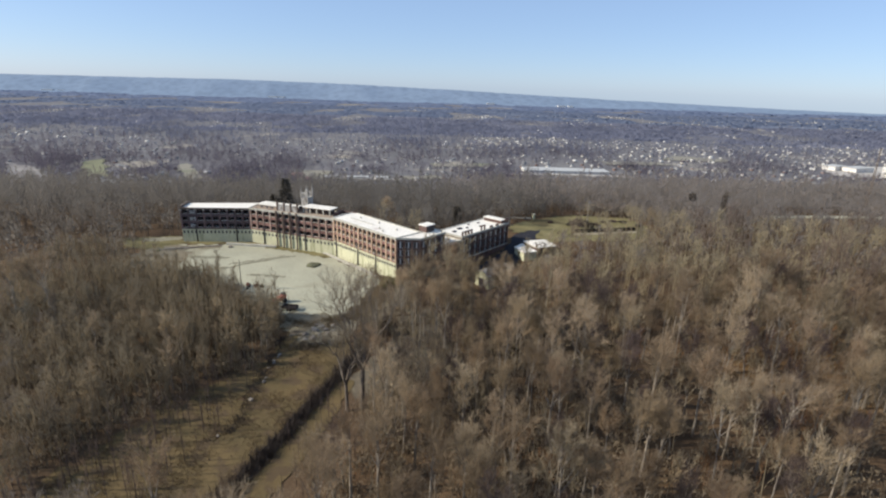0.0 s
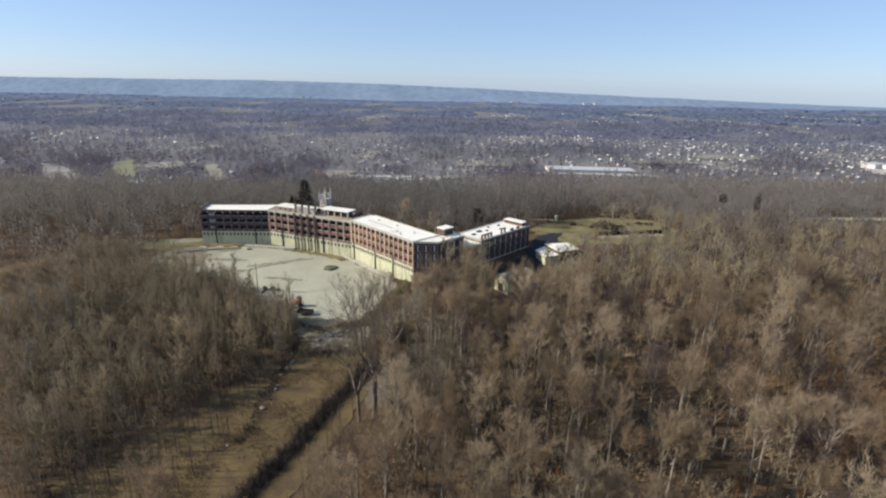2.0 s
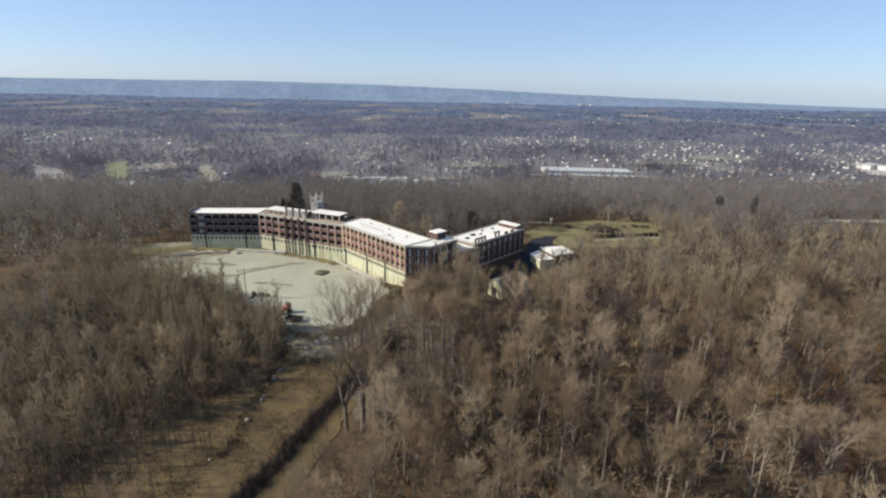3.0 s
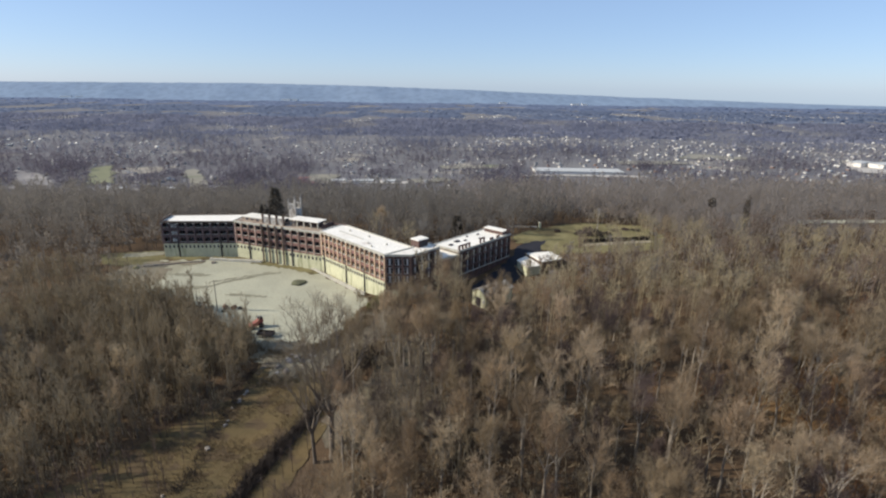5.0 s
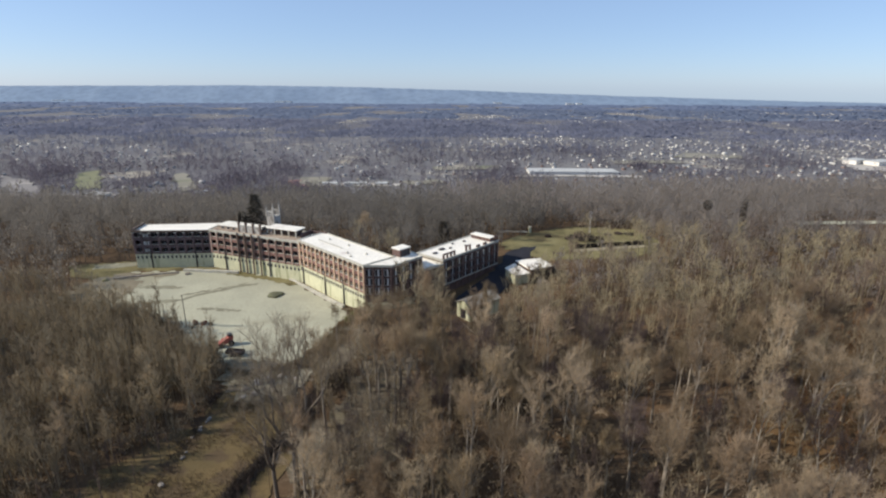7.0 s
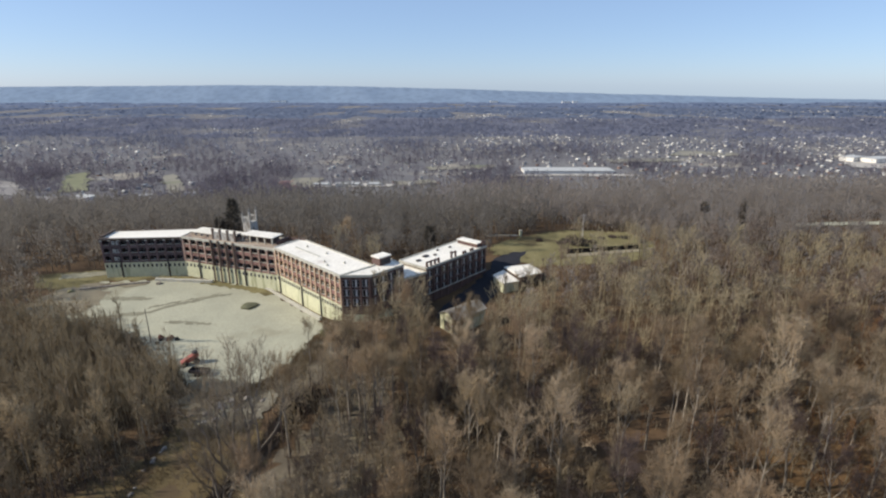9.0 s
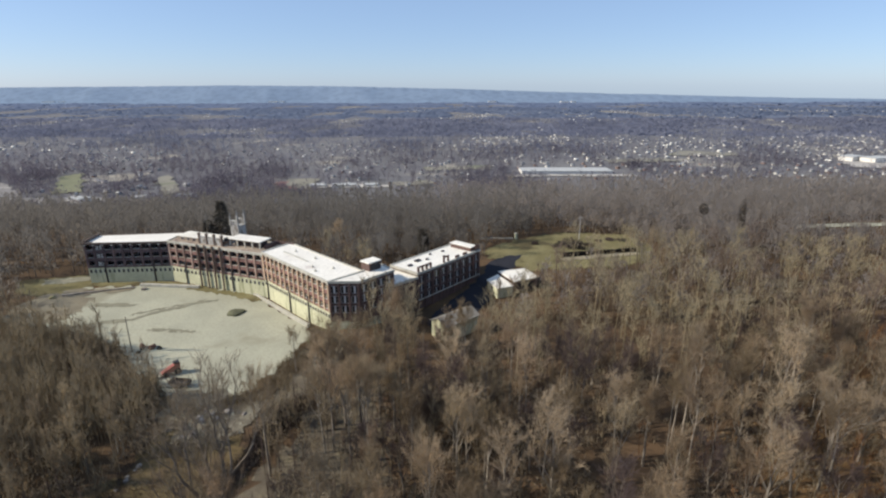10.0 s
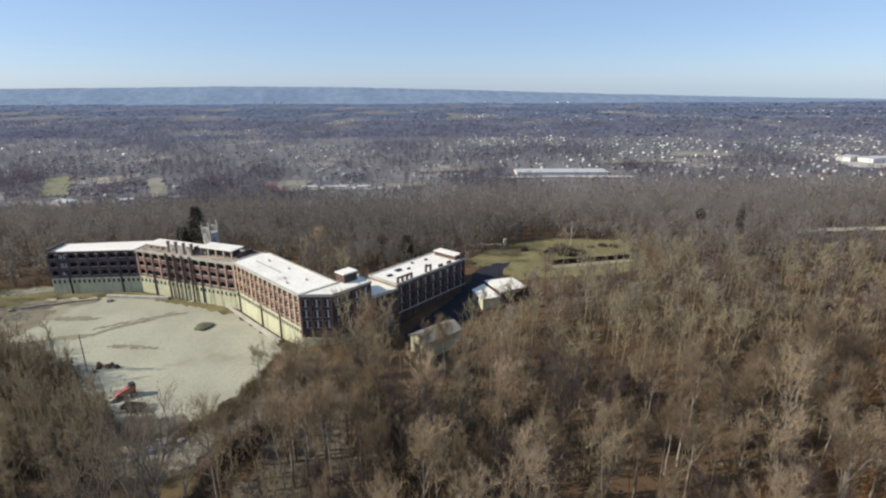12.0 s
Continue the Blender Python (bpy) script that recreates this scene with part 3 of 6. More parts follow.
def porch_wing(a, b, bays, brick, panel, floor_z, EAVE=EAVE, BASE_TOP=BASE_TOP):
    """Three storeys of open brick porches over a rendered base, with windows in the wall behind."""
    m, length = wing_frame(a, b)
    w = length / bays
    open_w = w - 0.72
    part("base_wall", boxes(((0, 0, floor_z), (length, 0.5, BASE_TOP)), ((0, -0.12, BASE_TOP - 0.25), (length, 0.5, BASE_TOP + 0.02))), M_STUCCO, sanatorium, "stained cream rendered ground-floor wall", m)
    part("inner_wall", boxes(((0.2, 2.7, floor_z), (length - 0.2, 3.0, EAVE - 0.5))), M_INNER, sanatorium, "plaster wall behind the porches, darkened as shade", m)
    for k in range(3):
        z = BASE_TOP + k * STOREY
        part("floor_slab", boxes(((0.1, 0.35, z - 0.15), (length - 0.1, 2.68, z + 0.1))), M_CONCRETE, sanatorium, "", m)
    pier = mesh_from("pier", boxes(((-0.38, -0.22, BASE_TOP + 0.03), (0.38, 0.45, EAVE - 0.52)), bevel=0.04), brick)
    capital = mesh_from("capital", boxes(((-0.5, -0.3, EAVE - 0.95), (0.5, -0.225, EAVE - 0.52)), ((-0.55, -0.34, EAVE - 0.515), (0.55, 0.45, EAVE - 0.06)), bevel=0.04), M_CONCRETE)
    sill = mesh_from("spandrel", boxes(((-open_w / 2, 0.0, 0.0), (open_w / 2, 0.32, 0.85))), panel)
    cope = mesh_from("coping", boxes(((-open_w / 2, -0.05, 0.86), (open_w / 2, 0.36, 0.96))), M_CONCRETE)
    head = mesh_from("arch", arch_panel(open_w, 0, 0.38, 0.5, 0.32), panel)
    frame_me = mesh_from("window", boxes(((-1.0, 0.06, 0), (1.0, 0.12, 2.3))), M_FRAME)
    pane_me = mesh_from("pane", boxes(((-0.88, 0.03, -0.5), (0.88, 0.057, 0.5))), M_GLASS)
    low_frame = mesh_from("window", boxes(((-0.45, -0.06, -0.05), (0.45, -0.003, 1.32)), bevel=0.01), M_FRAME)
    low_pane = mesh_from("pane", boxes(((-0.36, -0.09, 0.03), (0.36, -0.063, 1.24))), M_GLASS)
    for i in range(bays + 1):
        p = hang("pier", pier, sanatorium, m @ pose(min(max(i * w, 0.3), length - 0.3), 0, 0))
        hang("capital", capital, p, None, "pale stone capital")
    for i in range(bays):
        x = (i + 0.5) * w
        for k in range(3):
            z = BASE_TOP + k * STOREY
            s = hang("spandrel", sill, sanatorium, m @ pose(x, 0, z + 0.03))
            hang("coping", cope, s)
            hang("arch", head, sanatorium, m @ pose(x, 0.003, z + STOREY - 0.4))
            q = hang("window", frame_me, sanatorium, m @ pose(x, 2.56, z + 0.7))
            for zp in (0.62, 1.68):
                hang("pane", pane_me, q, pose(0, 0, zp))
        for dx in (-0.25, 0.25):
            q = hang("window", low_frame, sanatorium, m @ pose(x + dx * w, 0, BASE_TOP - 2.0))
            hang("pane", low_pane, q)
    return m, length


def roof_slab(poly, z, label="", rim=0.45, cover=None, edge=None):
    part("roof", prism(to_home(poly), z - 0.35, z), cover or M_ROOF, sanatorium, label or "white membrane flat roof")
    bm = bmesh.new()
    n = len(poly)
    for i in range(n):
        a, b = Vector(poly[i]), Vector(poly[(i + 1) % n])
        d = (b - a).normalized()
        q = Vector((-d.y, d.x))
        pts = [a - q * 0.35 - d * 0.2, b - q * 0.35 + d * 0.2, b + q * 0.1 + d * 0.05, a + q * 0.1 - d * 0.05]
        sub = prism(to_home([(p.x, p.y) for p in pts]), z - 0.5, z + rim * 0.6 + 0.004 * i)
        tmp = bpy.data.meshes.new("t")
        sub.to_mesh(tmp)
        sub.free()
        bm.from_mesh(tmp)
        bpy.data.meshes.remove(tmp)
    part("cornice", bm, edge or M_CONCRETE, sanatorium, "brick and stone cornice round the roof")


def plain_wall(a, b, z0, z1, mat, label="", t=0.4):
    m, length = wing_frame(Vector(a), Vector(b))
    return part("wall", boxes(((0, 0, z0), (length, t, z1))), mat, sanatorium, label, m)


def build_sanatorium():
    frames = [porch_wing(P[0], P[1], 9, M_BRICK_WEST, M_BRICK_WEST, 0.0, WEST_EAVE, BASE_TOP - 0.8),
              porch_wing(P[1], P[2], 12, M_BRICK_PINK, M_BRICK_RED, 0.0, MID_EAVE, BASE_TOP - 0.6),
              porch_wing(P[2], P[3], 14, M_CREAMBRICK, M_BRICK_RED, 0.0)]
    west_back = P[0] + (B[0] - P[0]) * 0.86
    backs, tops = [west_back, B[1], B[2], B[3]], (WEST_EAVE, MID_EAVE, EAVE)
    for i in range(3):
        roof_slab([tuple(P[i]), tuple(P[i + 1]), tuple(backs[i + 1]), tuple(backs[i])], tops[i] + 0.01 * i, "tan gravelled roof terrace" if i == 1 else "", cover=M_TERRACE if i == 1 else None, edge=M_PIER if i == 0 else None)
        plain_wall(tuple(backs[i + 1]), tuple(backs[i]), 0, tops[i] - 0.4, M_BRICK, "brick rear wall")
    # the west end: a brick end wall behind an open end bay, with a raised brick rim
    plain_wall(tuple(west_back), tuple(P[0] + (B[0] - P[0]) * 0.05), 0, WEST_EAVE - 0.4, M_BRICK_WEST, "end wall in shade-toned brick")
    m, _ = frames[0]
    part("parapet", boxes(((-0.1, 0.4, WEST_EAVE + 0.3), (0.55, 10.6, WEST_EAVE + 1.0)), ((0.6, 0.2, WEST_EAVE + 0.3), (3.4, 0.5, WEST_EAVE + 0.55))), M_PIER, sanatorium, "dark brick rim at the end of the roof", m)
    # white frames mark the bright spots in the end bay
    for k in range(3):
        z = BASE_TOP - 0.8 + k * STOREY
        for x in (4.55, 6.1):
            q = part("window", boxes(((x - 0.5, 0.34, z + 1.1), (x + 0.5, 0.42, z + 2.3)), bevel=0.01), M_WHITEFRAME, sanatorium, "white frame at a bright spot in the end bay", m)
            part("pane", boxes(((x - 0.14, 0.31, z + 1.3), (x + 0.14, 0.337, z + 2.1))), M_GLASS, q)
    # corner block at the near end
    block = [tuple(P[3]), (-15.8, 198.4), (-6.3, 208.5), (-13.5, 217.5), tuple(B[3])]
    roof_slab(block, EAVE + 0.04)
    for a, b, n in ((block[0], block[1], 3), (block[1], block[2], 4), (block[2], block[3], 3)):
        window_wall(a, b, 0.0, EAVE - 0.4, n, M_BRICK, share=0.74, trim=M_WHITEFRAME)
        m, length = wing_frame(Vector(a), Vector(b))
        part("base_course", boxes(((0.05, -0.4, 0.0), (length - 0.05, -0.31, 5.2))), M_STUCCO, sanatorium, "stained cream base course", m)
    # dark vertical drain chases on the plastered base
    for k, xs in ((0, (6.5, 24.8)), (1, (7.5, 30.5)), (2, (2.0, 17.5, 29.5))):
        m, _ = frames[k]
        for x in xs:
            bm = boxes(((x - 0.28, -0.32, 0.2), (x + 0.28, -0.02, BASE_TOP + 1.6)), ((x - 0.42, -0.4, BASE_TOP + 1.6), (x + 0.42, -0.02, BASE_TOP + 2.1)))
            part("drainpipe", bm, M_DARKMETAL, sanatorium, "dark drain shaft against the wall", m)
    # four brick shafts of the central bay, with chimney stacks standing over them behind the cornice
    m, _ = frames[1]
    top = MID_EAVE
    for x in (15.4, 19.0, 22.7, 26.4):
        part("tall_pier", boxes(((x - 0.3, -0.85, 0.0), (x + 0.3, -0.36, top + 0.5)), bevel=0.05), M_PIER, sanatorium, "tall brown brick pier against the facade", m)
    for i, x in enumerate((14.2, 17.9, 21.6, 25.2)):
        q = part("chimney", boxes(((x - 0.4, 2.0, top + 0.02), (x + 0.4, 2.7, 21.4)), bevel=0.05), M_PIER, sanatorium, "tall brown brick chimney stack rising past the roof", m)
        part("cap", boxes(((x - 0.5, 1.9, 21.403), (x + 0.5, 2.8, 21.8)), bevel=0.08), M_PIER, q, "dark brick cap")
        if i < 3:
            part("parapet", boxes(((x + 0.42, 2.2, top + 0.02), (x + 3.28, 2.5, 20.3)), ((x + 0.42, 2.1, 20.303), (x + 3.28, 2.6, 20.6))), M_TOWER, sanatorium, "weathered pale parapet between chimneys", m)
    part("roof_hatch", boxes(((25.5, 3.0, 19.36), (26.5, 4.6, 20.6)), bevel=0.06), M_DARKMETAL, sanatorium, "dark roof hatch beside the chimneys", m)
    # top floor set back on the roof
    bm = boxes(((1.9, 3.2, top + 0.02), (24.0, 9.6, top + 1.5)))
    q = part("penthouse", bm, M_TERRACE, sanatorium, "faded tan top-floor block set back on the roof", m)
    part("roof", boxes(((1.6, 2.95, top + 1.503), (24.3, 9.9, top + 1.75)), bevel=0.06), M_CREAMROOF, q, "cream flat roof")
    for x in (4.5, 7.5, 10.5):
        w = part("window", boxes(((x - 0.7, 3.1, top + 0.35), (x + 0.7, 3.18, top + 1.25))), M_FRAME, q)
        part("pane", boxes(((x - 0.58, 3.06, top + 0.45), (x + 0.58, 3.09, top + 1.15))), M_GLASS, w)
    # solid dark core stands in for the shade under the slab
    bm = boxes(((28.4, 5.6, top + 0.02), (40.2, 9.6, 20.2)))
    q = part("pavilion", bm, M_INNER, sanatorium, "rooftop pavilion with a dark shade core under a white slab", m)
    part("roof", boxes(((26.7, 3.9, 20.21), (41.6, 10.3, 20.52)), bevel=0.05), M_ROOF, q)
    for x in (27.2, 30.6, 34.1, 37.6, 41.1):
        part("column", boxes(((x - 0.25, 4.2, top + 0.02), (x + 0.25, 4.7, 20.2))), M_CONCRETE, q)
    part("parapet", boxes(((42.2, 5.4, top + 0.02), (43.2, 12.6, top + 1.5)), ((43.2, 11.9, top + 0.02), (50.5, 12.5, top + 1.2))), M_BRICK, sanatorium, "dark brick upstand behind the pavilion", m)
    # entrance tower on the far side, with an open belfry and pinnacles
    bm = boxes(((19.4, 13.4, 0.0), (23.2, 17.6, EAVE + 4.0)))
    tower = part("tower", bm, M_TOWER, sanatorium, "weathered square entrance tower with pinnacles", m)
    for x, h in ((19.2, 8.2), (22.7, 9.6)):
        for y in (13.2, 17.1):
            bm = boxes(((x, y, EAVE + 4.003), (x + 0.65, y + 0.65, EAVE + h - 1.2)), bevel=0.05)
            rod(bm, (x + 0.32, y + 0.32, EAVE + h - 1.2), (x + 0.32, y + 0.32, EAVE + h + 0.9), 0.34, 0.05, 4)
            part("pinnacle", bm, M_TOWER, tower, "stone pinnacle")
    for y in (13.4, 17.3):
        for x in (20.3, 21.4, 22.0):
            part("belfry_post", boxes(((x, y, EAVE + 4.003), (x + 0.3, y + 0.3, EAVE + 6.0))), M_TOWER, tower)
        part("belfry_beam", boxes(((19.86, y, EAVE + 6.003), (22.69, y + 0.3, EAVE + 6.5))), M_TOWER, tower)
    # stair head at the near end
    mm = HOME @ pose(-13.6, 210.4, 0, 0, 0, 47)
    q = part("stair_head", boxes(((-2.5, -2.0, EAVE + 0.05), (2.4, 2.0, EAVE + 2.6))), M_BRICK, sanatorium, "brick stair head on the roof", mm)
    part("roof", boxes(((-2.8, -2.2, EAVE + 2.603), (2.7, 2.2, EAVE + 2.95)), bevel=0.05), M_ROOF, q)
    part("louvre", boxes(((-1.9, -2.16, EAVE + 0.5), (2.0, -2.11, EAVE + 2.2))), M_DARKMETAL, q, "dark louvred opening")
    # long seam and vents on the roof
    m2, _ = frames[2]
    part("roof_seam", boxes(((5, 5.6, EAVE + 0.024), (21, 6.3, EAVE + 0.14))), M_CONCRETE, sanatorium, "grey raised seam on the roof", m2)
    for x, y in ((8, 9), (20, 9.5), (27, 4), (33, 8), (31, 2.5)):
        part("roof_vent", rod(boxes(((x - 0.35, y - 0.35, EAVE + 0.024), (x + 0.35, y + 0.35, EAVE + 0.3))), (x, y, EAVE + 0.3), (x, y, EAVE + 0.8), 0.2, 0.2), M_CONCRETE, sanatorium, "", m2)


def window_wall(a, b, z0, z1, n, brick, rows=3, share=0.62, trim=None):
    """A closed brick wall with pilasters and pairs of tall windows, each in its own opening."""
    m, length = wing_frame(Vector(a), Vector(b))
    w = length / n
    bm = bmesh.new()
    zs = [z1 - 1.0 - k * STOREY for k in range(rows)]
    ww, wh = min(2.6, w * share), 2.4
    for i in range(n):
        box(bm, (i * w, 0, z0), (i * w + (w - ww) / 2, 0.4, z1))
        box(bm, (i * w + (w + ww) / 2, 0, z0), ((i + 1) * w, 0.4, z1))
        edges = [z1] + [v for z in zs for v in (z, z - wh)] + [z0]
        for k in range(0, len(edges), 2):
            box(bm, (i * w + (w - ww) / 2, 0, edges[k + 1]), (i * w + (w + ww) / 2, 0.4, edges[k]))
    part("wall", bm, brick, sanatorium, "brick wall with tall windows", m)
    pil = mesh_from("pilaster", boxes(((-0.35, -0.3, z0), (0.35, -0.003, z1 + 0.2)), bevel=0.04), brick)
    for i in range(n + 1):
        hang("pilaster", pil, sanatorium, m @ pose(min(max(i * w, 0.35), length - 0.35), 0, 0))
    fr = mesh_from("window", boxes(((-ww / 2, 0.15, -wh), (ww / 2, 0.25, 0))), trim or M_FRAME)
    pn = mesh_from("pane", boxes(((-ww / 4 + 0.2, 0.12, -0.52), (ww / 4 - 0.13, 0.147, 0.5))), M_GLASS)
    for i in range(n):
        for z in zs:
            q = hang("window", fr, sanatorium, m @ pose((i + 0.5) * w, 0, z))
            for zp in (-0.66, -1.74):
                for dx in (-ww / 4 - 0.04, ww / 4 + 0.11):
                    hang("pane", pn, q, pose(dx, 0, zp))
    return m


build_sanatorium()
R0, R1 = Vector((1.2, 215.8)), Vector((24.0, 242.0))
RB = back_line([R0, R1], 13.0)


def build_right_wing():
    zr = 14.5
    poly = [tuple(R0), tuple(R1), tuple(RB[1]), tuple(RB[0])]
    roof_slab(poly, zr, "white flat roof with patches and vents")
    m = window_wall(tuple(R0), tuple(R1), 1.0, zr - 0.4, 9, M_BRICK, rows=3)
    for a, b in ((R1, RB[1]), (RB[1], RB[0]), (RB[0], R0)):
        plain_wall(tuple(a), tuple(b), 1.0, zr - 0.4, M_BRICK, "brick wall")
    length = (R1 - R0).length
    for x0, x1, h in ((0.3, 7.2, 1.7), (13.6, 16.6, 2.0), (20.5, 22.5, 0.7), (25.0, 27.0, 0.7), (32.4, length, 1.9)):
        posts = 2 if x1 - x0 < 4.5 else 4
        gap = (x1 - x0 - 0.7) / (posts - 1)
        bm = boxes(*[((x0 + gap * k, 0.02, zr + 0.28), (x0 + gap * k + 0.7, 0.5, zr + h)) for k in range(posts)], ((x0, 0.0, zr + h), (x1, 0.52, zr + h + 0.45)))
        part("gable_parapet", bm, M_BRICK, sanatorium, "raised brick parapet with an opening", m)
    part("ledge", boxes(((0, -0.42, 4.6), (length, -0.31, 4.95))), M_CONCRETE, sanatorium, "pale ledge along the wing", m)
    q = part("stair_head", boxes(((30.6, 1.2, zr + 0.02), (34.0, 11.0, zr + 1.5))), M_BRICK, sanatorium, "brick stair head at the wing's end", m)
    part("roof", boxes(((30.3, 0.9, zr + 1.503), (34.3, 11.3, zr + 1.8)), bevel=0.05), M_ROOF, q)
    for x, y, s in ((4, 7.5, 0.9), (9.5, 9, 1.2), (8, 3.2, 0.5), (13, 7.5, 0.6), (18, 10.6, 0.5), (19.5, 5.0, 0.5), (24, 9.5, 0.6)):
        part("roof_vent", boxes(((x - s, y - s * 0.6, zr + 0.02), (x + s, y + s * 0.6, zr + 0.5)), bevel=0.04), M_DARKMETAL, sanatorium, "dark vent box", m)
    # low link between the corner block and the wing
    link = [(-6.2, 208.7), (1.1, 215.6), tuple(RB[0]), (-13.4, 217.7)]
    roof_slab(link, 13.2, "white roof of the low link")
    plain_wall(link[0], link[1], 0.5, 12.8, M_BRICK, "brick link wall")
    plain_wall(link[2], link[3], 0.5, 12.8, M_BRICK, "brick link wall")


build_right_wing()


# ---- bare trees ----
def tube(V, F, a, b, r1, r2, n):
    a, b = np.array(a), np.array(b)
    d = b - a
    d = d / (np.linalg.norm(d) + 1e-9)
    u = np.cross(d, (0.31, 0.87, 0.11))
    u /= np.linalg.norm(u) + 1e-9
    w = np.cross(d, u)
    k = len(V)
    for p, r in ((a, r1), (b, r2)):
        for i in range(n):
            g = 2 * math.pi * i / n
            V.append(p + r * (math.cos(g) * u + math.sin(g) * w))
    for i in range(n):
        j = (i + 1) % n
        F.append((k + i, k + j, k + n + j))
        F.append((k + i, k + n + j, k + n + i))


def blade(V, F, a, b, wide, rng):
    d = b - a
    u = np.cross(d, (rng.uniform(-1, 1), rng.uniform(-1, 1), rng.uniform(-1, 1)))
    u /= np.linalg.norm(u) + 1e-9
    k = len(V)
    V += [a - u * wide / 2, a + u * wide / 2, b]
    F.append((k, k + 1, k + 2))


def turn_from(d, angle, rng):
    """A direction that leans by the angle off d, to a random side."""
    d = d / (np.linalg.norm(d) + 1e-9)
    u = np.cross(d, (rng.uniform(-1, 1), rng.uniform(-1, 1), rng.uniform(-1, 1)))
    u /= np.linalg.norm(u) + 1e-9
    return d * math.cos(angle) + u * math.sin(angle)


def bare_tree(seed, height, limbs, subs, twigs, twig_w, twig_l, fork=0.45, spread=0.75, sides=6, girth=0.018, fine=True, fan=1.15, lift=0.26):
    """Trunk with limbs, and a crown of branches and fine twigs, as two lists of vertices and faces."""
    rng = random.Random(seed)
    TV, TF, CV, CF = [], [], [], []
    p, d = np.array((0.0, 0.0, -0.4)), np.array((rng.uniform(-0.03, 0.03), rng.uniform(-0.03, 0.03), 1.0))
    r, steps = height * girth, 7 if fine else 3
    spine = [(p, r)]
    for i in range(steps):
        d = turn_from(d, rng.uniform(0, 0.09), rng)
        d[2] = abs(d[2])
        q = p + d * (height * 0.92 / steps)
        r2 = height * girth * (1 - (i + 1) / steps) ** 0.8 + 0.02
        tube(TV, TF, p, q, r, r2, (sides if i < 4 else max(3, sides - 2)) if fine else 3)
        p, r = q, r2
        spine.append((p, r))
    for i in range(limbs):
        f = fork + (0.97 - fork) * (i + rng.random()) / limbs
        k = min(int(f * steps), steps - 1)
        g = f * steps - k
        a = spine[k][0] * (1 - g) + spine[k + 1][0] * g
        ra = (spine[k][1] * (1 - g) + spine[k + 1][1] * g) * 0.6
        az = 2.4 * i + rng.uniform(-0.5, 0.5)
        lean = rng.uniform(0.55, 1.0) * spread * (1.25 - 0.6 * f)
        dl = np.array((math.cos(az) * math.sin(lean), math.sin(az) * math.sin(lean), math.cos(lean)))
        ln = height * rng.uniform(0.26, 0.4) * (1.25 - 0.75 * f) * 1.2
        pts = [a]
        for s in range(3):
            dl = turn_from(dl, rng.uniform(0.05, 0.25), rng)
            dl[2] = dl[2] * 0.9 + lift
            b = pts[-1] + dl * ln / 3
            if fine:
                tube(TV, TF, pts[-1], b, ra * (1 - s / 3.3), ra * (1 - (s + 1) / 3.3), 4 if s == 0 else 3)
            elif s < 2:
                blade(TV, TF, pts[-1], b, max(ra, 0.12) * (1.8 - 0.6 * s), rng)
            pts.append(b)
        for j in range(subs):
            h = 0.3 + 0.7 * (j + rng.random()) / subs
            e = min(int(h * 3), 2)
            c = pts[e] + (pts[e + 1] - pts[e]) * (h * 3 - e)
            ds = turn_from(dl, rng.uniform(0.4, 1.0), rng)
            ds[2] = ds[2] * 0.75 + 0.2 + lift
            ds /= np.linalg.norm(ds)
            ls = ln * rng.uniform(0.3, 0.5)
            t = c + ds * ls
            if fine:
                tube(CV, CF, c, t, ra * 0.3, ra * 0.1, 3)
            else:
                blade(CV, CF, c, t, ra * 0.6 + twig_w, rng)
            for n in range(twigs):
                o = c + (t - c) * rng.uniform(0.2, 1.0)
                dt = turn_from(ds, rng.uniform(0.25, fan), rng)
                dt[2] = dt[2] * 0.8 + 0.15 + lift
                dt /= np.linalg.norm(dt)
                z = o + dt * twig_l * rng.uniform(0.5, 1.2)
                blade(CV, CF, o, z, twig_w * rng.uniform(0.7, 1.3), rng)
                if fine:
                    for _ in range(2):
                        o2 = o + (z - o) * rng.uniform(0.25, 0.8)
                        z2 = o2 + turn_from(dt, rng.uniform(0.3, 0.95), rng) * twig_l * rng.uniform(0.35, 0.7)
                        blade(CV, CF, o2, z2, twig_w * 0.7, rng)
    return (np.array(TV), np.array(TF)), (np.array(CV), np.array(CF))


